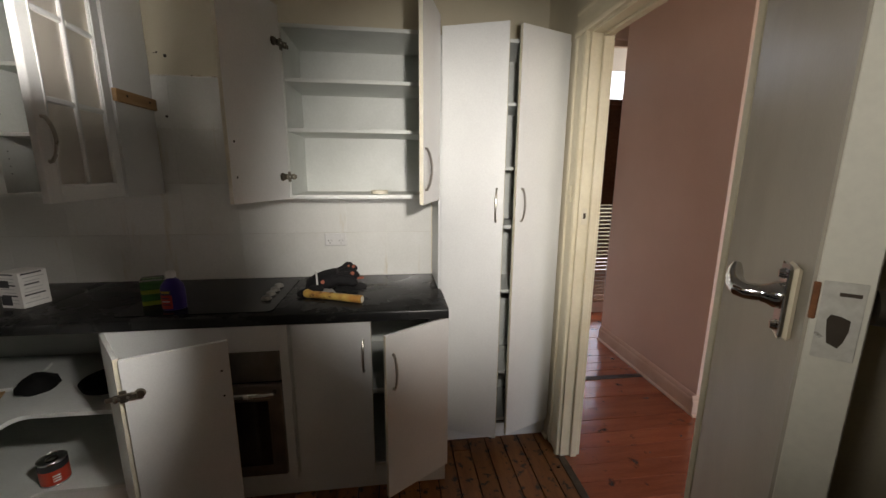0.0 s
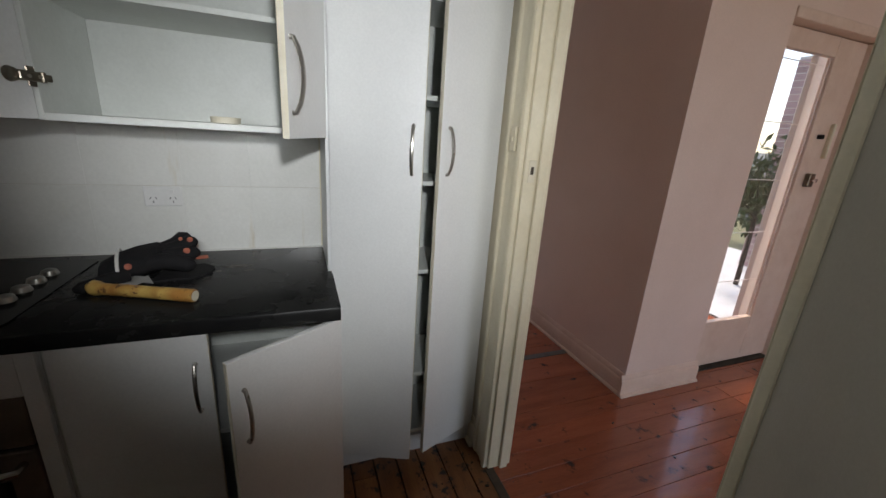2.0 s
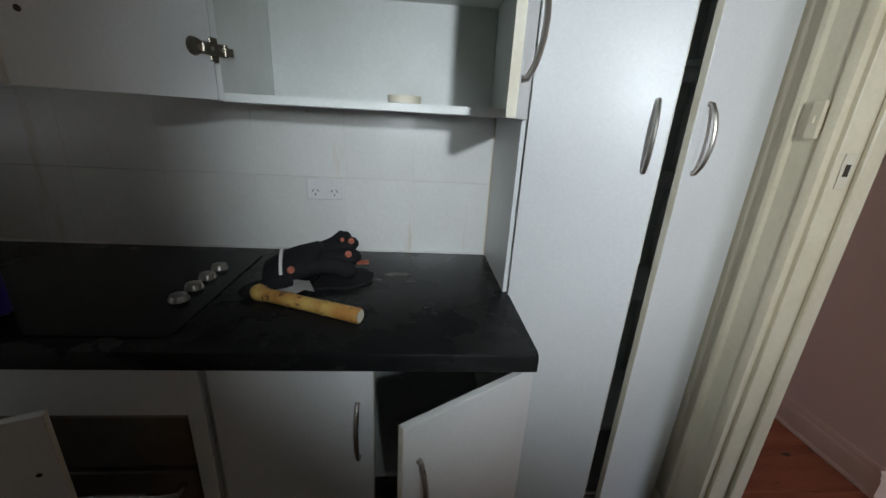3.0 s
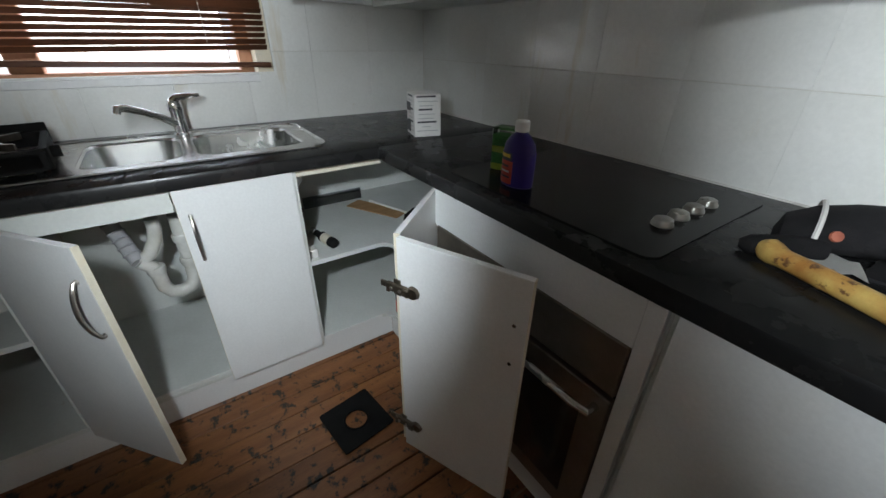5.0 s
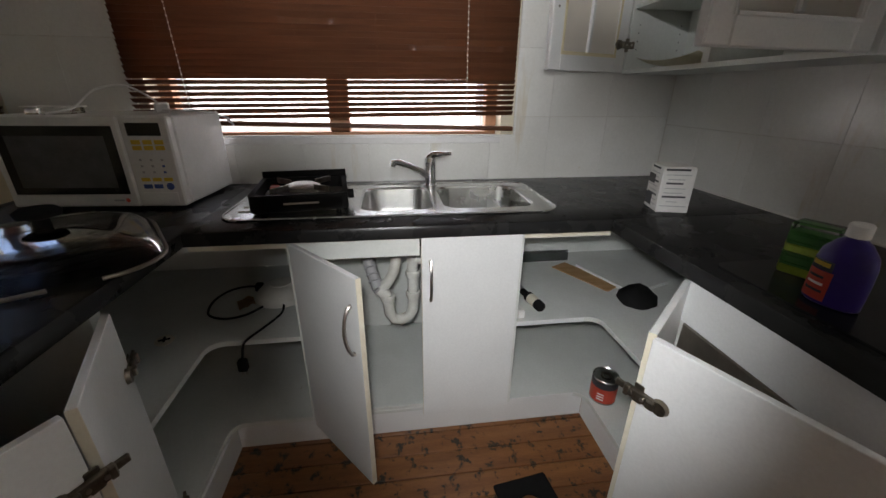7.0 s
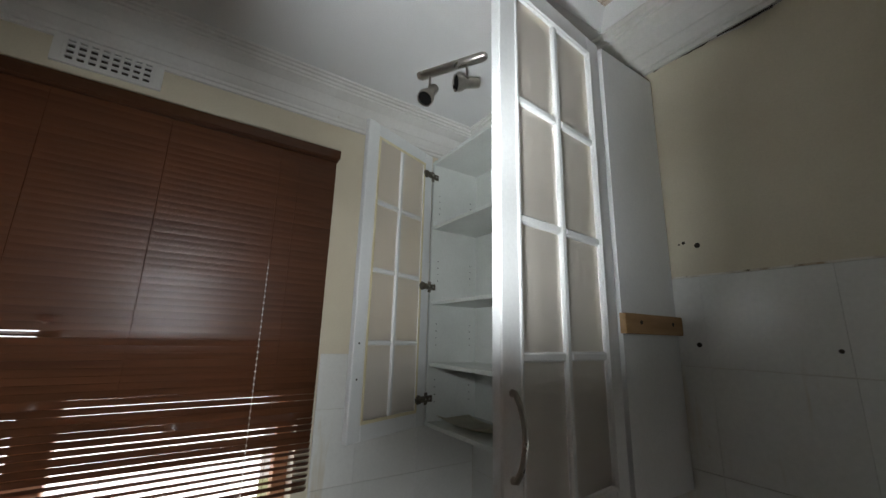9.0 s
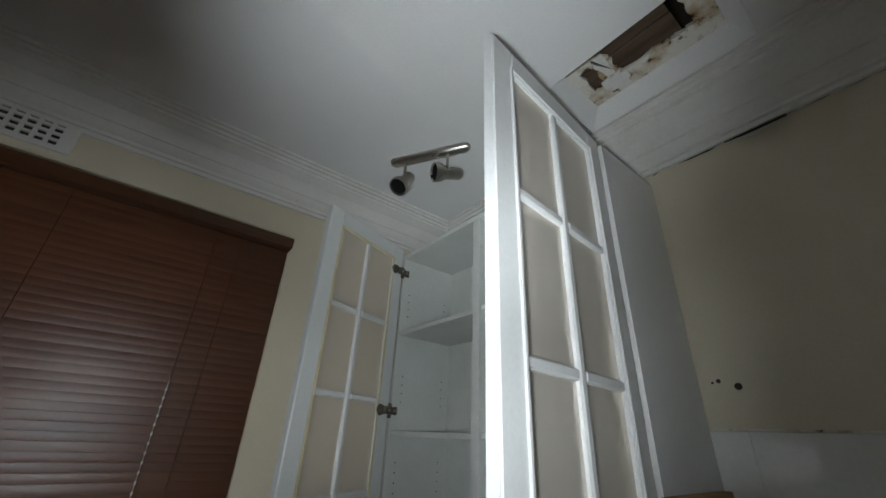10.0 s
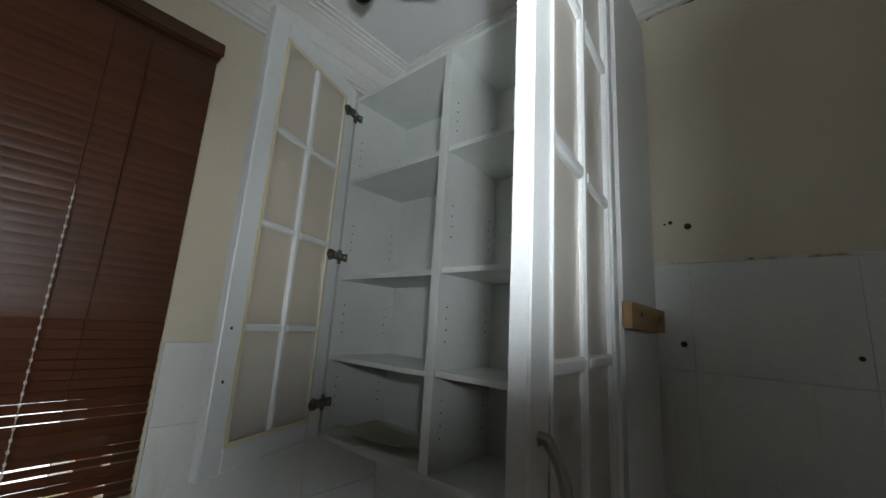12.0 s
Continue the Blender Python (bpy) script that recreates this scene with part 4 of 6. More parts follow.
tap = thing("mixer_tap", "chrome single-lever kitchen mixer tap with a swivel spout", "tap", pose(0.098, -1.17, TOP + 0.005))
part("body", lathe(bmesh.new(), [(0.029, 0), (0.029, 0.006), (0.023, 0.012), (0.022, 0.085), (0.024, 0.09), (0.024, 0.115), (0.019, 0.125)], 20), CHROME, tap)
part("spout", tube(bmesh.new(), [(0.01, -0.012, 0.045), (0.04, -0.05, 0.075), (0.085, -0.10, 0.105), (0.115, -0.14, 0.122), (0.13, -0.158, 0.122), (0.133, -0.162, 0.108)], [0.014, 0.0125, 0.0115, 0.012, 0.0125, 0.0115], 12), CHROME, tap)
part("lever", tube(bmesh.new(), [(0, 0, 0.118), (0.012, 0.015, 0.136), (0.03, 0.05, 0.14), (0.038, 0.085, 0.142)], [0.018, 0.013, 0.009, 0.006], 10), CHROME, tap)

KNOBMETAL = material("dull_knob_metal", (0.36, 0.35, 0.32), (0.26, 0.25, 0.23), rough=0.32, metal=0.85, scale=30)
hob = thing("ceramic_hob", "black ceramic glass hob with four silver knobs, dusty", "hob")
part("glass_plate", prism(bmesh.new(), rounded(0.985, 1.605, -0.572, -0.068, 0.03), TOP + 0.0005, TOP + 0.0040), HOB, hob)
for i in range(4):
    y = -0.412 + 0.066 * i
    k = part("knob", lathe(bmesh.new(), [(0.0225, 0), (0.0225, 0.004), (0.0205, 0.007), (0.0185, 0.014), (0.013, 0.0165), (0.004, 0.017)], 24, (1.533, y, TOP + 0.0043)), KNOBMETAL, hob, "silver hob knob")

# ---------------- wall cabinets ----------------
glass_cab = thing("wall_cabinet", "tall white wall cabinet with two open glazed doors and empty shelves", "cabinet", None, "wall cabinets")
GX0, GX1, GF, GZ0, GZ1 = WX + 0.010, 0.945, -0.285, 1.352, 2.615
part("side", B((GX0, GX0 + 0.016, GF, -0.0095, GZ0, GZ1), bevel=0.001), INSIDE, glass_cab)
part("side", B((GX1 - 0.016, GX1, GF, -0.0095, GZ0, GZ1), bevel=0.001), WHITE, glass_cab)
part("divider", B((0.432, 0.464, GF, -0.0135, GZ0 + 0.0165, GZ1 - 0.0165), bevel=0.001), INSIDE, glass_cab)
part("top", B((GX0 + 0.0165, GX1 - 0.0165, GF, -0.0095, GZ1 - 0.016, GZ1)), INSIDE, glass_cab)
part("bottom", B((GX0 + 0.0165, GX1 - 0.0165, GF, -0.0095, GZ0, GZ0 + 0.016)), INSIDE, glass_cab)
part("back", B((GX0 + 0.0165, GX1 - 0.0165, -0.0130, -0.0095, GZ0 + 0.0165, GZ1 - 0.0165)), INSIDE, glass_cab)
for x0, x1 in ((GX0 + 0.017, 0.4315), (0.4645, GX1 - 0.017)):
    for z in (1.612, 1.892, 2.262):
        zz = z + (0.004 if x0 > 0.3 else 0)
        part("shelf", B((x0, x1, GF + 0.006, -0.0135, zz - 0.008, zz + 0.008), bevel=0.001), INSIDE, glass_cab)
# rows of shelf-pin holes, their shade drawn as near-black discs
pins = bmesh.new()
for xs, s in ((GX0 + 0.0163, 1), (0.4317, -1), (0.4643, 1), (GX1 - 0.0163, -1)):
    for y in (GF + 0.04, -0.05):
        for z in [1.45 + 0.032 * k for k in range(4)] + [1.70 + 0.032 * k for k in range(4)] + [2.0 + 0.032 * k for k in range(4)] + [2.34 + 0.032 * k for k in range(4)]:
            cyl(pins, (xs, y, z), (xs + s * 0.0008, y, z), 0.0026, seg=6)
part("pin_holes", pins, SHADEDARK, glass_cab, "rows of shelf-pin holes")["kind"] = "stuff"
bpy.context.view_layer.update()


BEAD = material("yellowed_bead", (0.78, 0.71, 0.50), (0.68, 0.59, 0.37), rough=0.5, scale=12)


def glazed_door(parent, hinge_xy, tip_xy, z0, z1, hinge_face, handle=None):
    """A glazed cabinet door: stiles, rails, glazing bars and eight frosted panes."""
    hx, hy = hinge_xy
    w = math.hypot(tip_xy[0] - hx, tip_xy[1] - hy)
    m = pose(hx, hy, 0, 0, 0, math.degrees(math.atan2(tip_xy[1] - hy, tip_xy[0] - hx)))
    st, t = 0.062, 0.0120
    d = part("door", B((0.001, st, -t, t, z0, z1), bevel=0.003), WHITE, parent, "white glazed cabinet door", m)
    part("stile", B((w - st, w - 0.001, -t, t, z0, z1), bevel=0.003), WHITE, d)
    part("rail", B((st + 0.0003, w - st - 0.0003, -t, t, z0, z0 + st), bevel=0.003), WHITE, d)
    part("rail", B((st + 0.0003, w - st - 0.0003, -t, t, z1 - st, z1), bevel=0.003), WHITE, d)
    f0, f1 = (t + 0.0002, t + 0.0022) if hinge_face > 0 else (-t - 0.0022, -t - 0.0002)
    part("glazing_bead", B((st - 0.003, st + 0.009, f0, f1, z0 + st - 0.004, z1 - st + 0.004), bevel=0.0008), BEAD, d, "yellowed glazing bead")
    part("glazing_bead", B((w - st - 0.009, w - st + 0.003, f0, f1, z0 + st - 0.004, z1 - st + 0.004), bevel=0.0008), BEAD, d)
    part("glazing_bead", B((st + 0.0092, w - st - 0.0092, f0, f1, z0 + st - 0.004, z0 + st + 0.009), bevel=0.0008), BEAD, d)
    part("glazing_bead", B((st + 0.0092, w - st - 0.0092, f0, f1, z1 - st - 0.009, z1 - st + 0.004), bevel=0.0008), BEAD, d)
    out = -hinge_face
    m0, m1 = sorted((out * (t + 0.0002), out * (t + 0.0045)))
    for box_ in ((st - 0.010, st - 0.001, m0, m1, z0 + st - 0.010, z1 - st + 0.010), (w - st + 0.001, w - st + 0.010, m0, m1, z0 + st - 0.010, z1 - st + 0.010), (st, w - st, m0, m1, z0 + st - 0.010, z0 + st - 0.001), (st, w - st, m0, m1, z1 - st + 0.001, z1 - st + 0.010)):
        part("moulding", B(box_, bevel=0.002), WHITE, d)
    part("edge_band", B((w - 0.0009, w + 0.0003, -t + 0.002, t - 0.002, z0 + 0.001, z1 - 0.001)), WHITE, d)
    xm = w / 2
    part("glazing_bar", B((xm - 0.010, xm + 0.010, -t + 0.001, t - 0.001, z0 + st + 0.0003, z1 - st - 0.0003), bevel=0.004), WHITE, d)
    rows = [z0 + st + (z1 - z0 - 2 * st) * k / 4 for k in range(5)]
    for k in (1, 2, 3):
        for a, b in ((st + 0.0005, xm - 0.0105), (xm + 0.0105, w - st - 0.0005)):
            part("glazing_bar", B((a, b, -t + 0.001, t - 0.001, rows[k] - 0.010, rows[k] + 0.010), bevel=0.004), WHITE, d)
    for k in range(4):
        for a, b in ((st + 0.0008, xm - 0.0108), (xm + 0.0108, w - st - 0.0008)):
            part("pane", B((a, b, -0.002, 0.002, rows[k] + (0.0105 if k else 0.0005), rows[k + 1] - (0.0105 if k < 3 else 0.0005))), FROST, d).visible_shadow = False
    for z in (z0 + 0.11, (z0 + z1) / 2 - 0.03, z1 - 0.11):
        euro_hinge(d, pose(0.03, hinge_face * t, z, 90 * hinge_face, 0, 180) @ Matrix.Scale(1.2, 4))
    if handle:
        s = handle
        part("handle", bow(bmesh.new(), (w - 0.028, s * t, z0 + 0.14), (w - 0.028, s * t, z0 + 0.285), (0, s, 0), 0.006, 0.03), NICKEL, d, "satin nickel bow handle")
    for z in (z0 + 0.22, z0 + 0.35):
        part("screw_hole", cyl(bmesh.new(), (w - 0.028, hinge_face * (t - 0.0002), z), (w - 0.028, hinge_face * (t + 0.0006), z), 0.0042, seg=10), SHADEDARK, d)
    return d


glazed_door(glass_cab, (GX0 + 0.004, GF - 0.012), (0.120, -0.707), GZ0 + 0.004, GZ1 + 0.024, 1)
glazed_door(glass_cab, (0.928, GF - 0.012), (0.971, -0.736), GZ0 + 0.004, GZ1 + 0.006, -1, 1)
part("end_panel_edge", B((GX1 - 0.0162, GX1 + 0.0008, GF - 0.0018, GF - 0.0002, GZ0, GZ1)), WHITE, glass_cab)

paper = thing("cardboard_sheet", "curled cream card lying on the cabinet's bottom shelf", "card", pose(0.20, -0.17, GZ0 + 0.018, 0, 0, 6))
bm = bmesh.new()
va = []
for i in range(9):
    x = -0.16 + 0.04 * i
    va.append([bm.verts.new((x, y, 0.003 + 0.02 * (abs(x) / 0.16) ** 2 + 0.02 * max(0, -y - 0.04) / 0.06)) for y in (-0.10, -0.04, 0.02, 0.10)])
for i in range(8):
    for j in range(3):
        face(bm, (va[i][j], va[i + 1][j], va[i + 1][j + 1], va[i][j + 1]))
bmesh.ops.solidify(bm, geom=bm.faces[:], thickness=0.002)
part("sheet", bm, EDGE, paper)

batten = thing("timber_offcut", "short raw pine batten screwed to the cabinet's end panel", "timber", pose(GX1 + 0.001, -0.155, 1.785))
part("batten", B((0.0, 0.018, -0.145, 0.140, -0.026, 0.026), bevel=0.002), WOOD, batten)
for y in (-0.075, 0.085):
    part("screw_hole", cyl(bmesh.new(), (0.0178, y, 0.004), (0.0186, y, 0.004), 0.006, seg=10), SHADEDARK, batten)

# plain wall cabinet over the worktop
CX0, CX1, CF, C0, C1 = 1.644, 2.330, -0.335, 1.345, 2.085
wall_cab = thing("wall_cabinet", "white wall cabinet with open doors and three empty shelves", "cabinet", None, "wall cabinets")
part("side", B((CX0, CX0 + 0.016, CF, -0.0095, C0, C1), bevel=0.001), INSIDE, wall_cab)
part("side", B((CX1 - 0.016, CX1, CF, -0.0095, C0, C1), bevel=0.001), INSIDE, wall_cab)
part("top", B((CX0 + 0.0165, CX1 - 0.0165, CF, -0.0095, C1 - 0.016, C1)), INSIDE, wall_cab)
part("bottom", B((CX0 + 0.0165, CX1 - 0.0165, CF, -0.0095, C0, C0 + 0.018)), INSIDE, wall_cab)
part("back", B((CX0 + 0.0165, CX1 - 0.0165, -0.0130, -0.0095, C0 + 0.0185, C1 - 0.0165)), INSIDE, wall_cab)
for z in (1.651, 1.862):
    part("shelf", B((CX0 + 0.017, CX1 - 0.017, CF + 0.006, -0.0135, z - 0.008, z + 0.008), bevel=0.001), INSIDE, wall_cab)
bpy.context.view_layer.update()
cab_door(wall_cab, (CX0 + 0.006, CF - 0.014), (1.530, -0.672), C0 + 0.002, C1 + 0.06, hinges=((C0 + 0.10, 1), (C1 - 0.09, 1)), holes=((0.315, C0 + 0.10, 1), (0.315, C0 + 0.23, 1)), label="white cupboard door standing wide open")
cab_door(wall_cab, (CX1 + 0.004, CF - 0.012), (2.232, -0.655), C0 - 0.004, C1 + 0.06, (C0 + 0.055, C0 + 0.215, 0.03), 1, label="white cupboard door swung open, with bow handle")
tape = thing("tape_roll", "small beige roll of tape in the wall cabinet", "tape", pose(2.055, -0.27, C0 + 0.0185, 0, 0, 20))
part("roll", lathe(bmesh.new(), [(0.03, 0), (0.04, 0.001), (0.041, 0.018), (0.03, 0.019), (0.028, 0.01), (0.03, 0.0)], 24, closed_ends=False), EDGE, tape)

# ---------------- pantry ----------------
pantry = thing("pantry_cabinet", "tall white two-door pantry cupboard standing ajar", "cabinet")
PX0, PX1, PF, PZ1 = 2.338, 2.966, -0.318, 2.075
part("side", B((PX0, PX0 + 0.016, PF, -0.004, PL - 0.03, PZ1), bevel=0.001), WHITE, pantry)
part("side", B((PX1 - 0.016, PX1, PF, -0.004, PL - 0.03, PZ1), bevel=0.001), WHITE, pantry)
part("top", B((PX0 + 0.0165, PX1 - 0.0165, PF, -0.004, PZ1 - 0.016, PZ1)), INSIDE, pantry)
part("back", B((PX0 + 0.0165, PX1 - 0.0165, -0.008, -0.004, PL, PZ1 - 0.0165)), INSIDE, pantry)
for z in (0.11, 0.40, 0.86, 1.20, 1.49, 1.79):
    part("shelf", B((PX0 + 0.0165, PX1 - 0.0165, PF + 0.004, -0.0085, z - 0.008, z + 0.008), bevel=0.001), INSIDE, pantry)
part("plinth", B((PX0, PX1, -0.312, -0.294, 0.0, PL - 0.031), bevel=0.001), WHITE, pantry)
bpy.context.view_layer.update()
cab_door(pantry, (2.350, PF - 0.014), (2.632, -0.440), 0.095, 2.105, (1.245, 1.395, 0.035), -1, label="tall white pantry door ajar")
cab_door(pantry, (2.960, PF + 0.004), (2.688, -0.424), 0.095, 2.105, (1.245, 1.395, 0.035), 1, label="tall white pantry door ajar")

# power point
socket = thing("power_socket", "white double power point on the tiles", "socket", pose(1.795, -0.0087, 1.098))
part("plate", B((-0.058, 0.058, -0.008, 0.0, -0.036, 0.036), bevel=0.003), APPLIANCE, socket)
for sx in (-0.03, 0.03):
    part("switch", B((sx - 0.005, sx + 0.005, -0.0115, -0.0082, 0.014, 0.026), bevel=0.001), APPLIANCE, socket)
    sl = bmesh.new()
    for dx, dz, a in ((-0.008, -0.006, 30), (0.008, -0.006, -30), (0, -0.019, 0)):
        box(sl, -0.0011, 0.0011, -0.0088, -0.0082, -0.0045, 0.0045, m=pose(sx + dx, 0, dz, 0, a, 0))
    part("slots", sl, DARK, socket)

# wall holes and cut pipes above the hob: dark discs carry their shade
holes = bmesh.new()
for x, z, r in ((1.022, 2.021, 0.008), (0.985, 2.035, 0.005), (0.972, 2.032, 0.003)):
    cyl(holes, (x, -0.0006, z), (x, 0.0, z), r, seg=12)
part("screw_hole", holes, SHADEDARK, wall_oven)
holes = bmesh.new()
for x, z, r in ((1.0, 1.735, 0.007), (1.285, 1.73, 0.005)):
    cyl(holes, (x, -0.0092, z), (x, -0.0084, z), r, seg=12)
part("screw_hole", holes, SHADEDARK, wall_oven)

# ---------------- ceiling: spotlight bar, broken opening ----------------
spot = thing("spotlight_bar", "satin nickel ceiling spotlight bar with two heads, unlit", "ceiling light", pose(0.423, -0.492, CZ, 0, 0, math.degrees(math.atan2(0.154, 0.263))))
bm = bmesh.new()
rings_ = []
for x, k in [(-0.155, 0.2), (-0.15, 0.7), (-0.135, 1.0), (0.135, 1.0), (0.15, 0.7), (0.155, 0.2)]:
    rings_.append([bm.verts.new((x, 0.023 * k * math.cos(radians(a)), -0.022 * k * max(0, math.sin(radians(a))) - 0.0005)) for a in range(0, 181, 18)])
for a, b in zip(rings_, rings_[1:]):
    bridge(bm, a, b)
face(bm, rings_[0]), face(bm, rings_[-1][::-1])
part("bar", bm, NICKEL, spot)


def spot_head(x, aim):
    h = part("head", lathe(bmesh.new(), [(0.014, 0.052), (0.021, 0.048), (0.022, 0.008), (0.023, -0.008), (0.032, -0.024), (0.034, -0.036), (0.033, -0.047), (0.030, -0.047), (0.028, -0.03), (0.004, -0.016)], 22), NICKEL, spot, "nickel spot head with a dark mouth", pose(x, 0, -0.10) @ Vector((0, 0, -1)).rotation_difference(Vector(aim)).to_matrix().to_4x4())
    part("lamp_glass", lathe(bmesh.new(), [(0.029, -0.041), (0.029, -0.037)], 22), DARK, h)
    part("stem", tube(bmesh.new(), [(x, 0, -0.018), (x, 0, -0.07)], 0.005, 8), NICKEL, spot)


spot_head(-0.095, (-0.12, -0.55, -0.80))
spot_head(0.07, (-0.66, -0.62, -0.22))

# closed roof space above the broken ceiling; its near-black colour carries the shade
roof = structure("wall_roof_space", B((0.75, 1.42, -0.60, -0.56, CZ + 0.021, 3.3), (0.75, 1.42, -0.13, -0.09, CZ + 0.021, 3.3), (0.71, 0.75, -0.60, -0.12, CZ + 0.021, 3.3), (1.42, 1.46, -0.60, -0.12, CZ + 0.021, 3.3), (0.71, 1.46, -0.60, -0.12, 3.3, 3.34)), SHADEDARK)
joist = solid("ceiling_joist", B((0.752, 1.418, -0.560, -0.515, CZ + 0.0215, CZ + 0.12), bevel=0.003), material("old_joist_timber", (0.16, 0.11, 0.07), (0.09, 0.06, 0.035), rough=0.9, scale=8, stretch=(1, 8, 8), bump=0.3), "old dark timber joist seen through the broken ceiling", "joist")
rag = random.Random(3)


# shallow sloped recess round the opening, its stained panel broken through
RZ = CZ + 0.058
outer = [(0.86, -0.40), (0.86, -0.153), (1.31, -0.153), (1.31, -0.40)]
inner = [(0.906, -0.40), (0.906, -0.184), (1.272, -0.184), (1.272, -0.40)]
for k in range(3):
    bm = bmesh.new()
    lo = [bm.verts.new((*p, CZ + 0.0005)) for p in outer[k:k + 2]]
    hi = [bm.verts.new((*p, RZ)) for p in inner[k:k + 2]]
    face(bm, (lo[0], lo[1], hi[1], hi[0]))
    bmesh.ops.recalc_face_normals(bm, faces=bm.faces[:])
    bmesh.ops.solidify(bm, geom=bm.faces[:], thickness=0.004)
    part("reveal", bm, CEIL, ceiling)


def torn(x0, x1, y0, y1, n, depth, seed):
    """A ragged closed outline round a rough rectangle."""
    r = random.Random(seed)
    out = []
    for (ax, ay), (bx, by) in zip([(x0, y0), (x1, y0), (x1, y1), (x0, y1)], [(x1, y0), (x1, y1), (x0, y1), (x0, y0)]):
        for i in range(n):
            f = i / n
            out.append((ax + (bx - ax) * f + r.uniform(-depth, depth), ay + (by - ay) * f + r.uniform(-depth, depth)))
    return out


rim_ = torn(1.022, 1.215, -0.345, -0.245, 9, 0.008, 4)
notch = [(x, y) for x, y in rim_ if y > -0.332]
small_hole = torn(0.938, 0.974, -0.330, -0.236, 5, 0.005, 9)
panel = [(0.905, -0.350), (0.96, -0.348), (1.010, -0.344)] + notch[::-1] + [(1.228, -0.334), (1.273, -0.330), (1.273, -0.183), (0.905, -0.183)]
part("recess_panel", plate_with_holes(panel, [small_hole], RZ + 0.009, 0.009), STAINED, ceiling, "water-stained broken plaster panel")
scrap = prism(bmesh.new(), torn(0.972, 1.030, -0.262, -0.205, 4, 0.011, 21), RZ - 0.006, RZ - 0.001)
part("plaster_scrap", scrap, PLASTER, ceiling, "hanging white scrap of plaster")
scrap = prism(bmesh.new(), torn(0.983, 1.012, -0.345, -0.262, 4, 0.007, 22), RZ - 0.005, RZ - 0.0012)
part("plaster_scrap", scrap, PLASTER, ceiling)
for k in range(9):
    cx, sz = 1.03 + 0.022 * k + rag.uniform(-0.008, 0.008), rag.uniform(0.005, 0.012)
    bm = prism(bmesh.new(), torn(cx - sz, cx + sz, -0.243 - sz * 0.6, -0.243 + sz * 0.6, 2, sz * 0.35, 40 + k), RZ - 0.005 - 0.0004 * k, RZ + 0.003)
    part("plaster_crumb", bm, STAINED if k % 3 else PLASTER, ceiling)
LATH = material("old_brown_lath", (0.15, 0.10, 0.065), (0.075, 0.048, 0.03), rough=0.9, scale=7, stretch=(1, 7, 7), bump=0.35, spots=((0.02, 0.015, 0.01), 16, 0.62))
for k, (ya, yb) in enumerate(((-0.430, -0.372), (-0.365, -0.305), (-0.298, -0.225))):
    part("lath", B((0.912, 1.185, ya, yb, RZ + 0.020 + 0.004 * k, RZ + 0.029 + 0.004 * k), bevel=0.001), LATH, ceiling)
# lifted paint flap under the cornice
flap = thing("loose_paint_flap", "curled flap of loose plaster under the cornice", "loose plaster", pose(1.20, -0.004, 2.650))
bm = bmesh.new()
ra = [bm.verts.new(c) for c in ((-0.075, -0.002, -0.003), (-0.02, -0.014, -0.016), (0.022, -0.028, -0.034), (0.065, -0.024, -0.020), (0.10, -0.004, -0.004))]
rb_ = [bm.verts.new(c) for c in ((-0.075, -0.001, 0.000), (-0.02, -0.003, -0.004), (0.022, -0.004, -0.012), (0.065, -0.004, -0.006), (0.10, -0.001, 0.000))]
for i in range(4):
    face(bm, (ra[i], ra[i + 1], rb_[i + 1], rb_[i]))
bmesh.ops.solidify(bm, geom=bm.faces[:], thickness=0.003)
part("flap", bm, PLASTER, flap)
# near-black strip put where only shade lies behind the flap
part("gap", B((-0.05, 0.085, -0.0015, 0.0030, -0.0015, 0.0035)), SHADEDARK, flap, "dark strip for the shade behind the flap")
gap = bmesh.new()
pts = [(0.955 + 0.022 * i, rag.choice((0.0008, 0.0015, 0.003, 0.006)) * rag.uniform(0.6, 1.2)) for i in range(24)]
for (xa, ha), (xb, hb) in zip(pts, pts[1:]):
    v = [gap.verts.new(c) for c in ((xa, -0.0009, 2.655 - ha), (xb, -0.0009, 2.655 - hb), (xb, -0.0009, 2.656), (xa, -0.0009, 2.656))]
    face(gap, v)
bmesh.ops.solidify(gap, geom=gap.faces[:], thickness=-0.0006)
part("crack", gap, SHADEDARK, wall_oven, "dark crack along the cornice")

# ---------------- loose things on the worktops ----------------
STOVEBLACK = material("black_stove_enamel", (0.007, 0.007, 0.007), (0.012, 0.011, 0.010), spec=0.1, rough=0.75, scale=18, bump=0.05)
LABELWHITE = material("printed_carton_white", (0.78, 0.77, 0.74), (0.70, 0.69, 0.66), rough=0.55, scale=12, bump=0.02)
INK = material("black_print", (0.03, 0.03, 0.035), (0.05, 0.05, 0.055), rough=0.5, scale=30, bump=0)
GREYINK = material("grey_print", (0.35, 0.35, 0.36), (0.45, 0.45, 0.45), rough=0.5, scale=30, bump=0)
PURPLE = material("purple_blue_plastic", (0.030, 0.014, 0.16), (0.022, 0.010, 0.115), spec=0.3, rough=0.36, scale=8, bump=0.01)
RED = material("red_print", (0.62, 0.07, 0.03), (0.5, 0.05, 0.03), rough=0.45, scale=14, bump=0)
YELLOW = material("yellow_print", (0.75, 0.55, 0.05), (0.7, 0.45, 0.04), rough=0.45, scale=14, bump=0)
GREEN = material("green_sponge", (0.07, 0.26, 0.05), (0.04, 0.17, 0.035), rough=0.85, scale=40, bump=0.5)
LIME = material("yellow_green_sponge", (0.45, 0.55, 0.07), (0.36, 0.45, 0.05), rough=0.85, scale=40, bump=0.5)
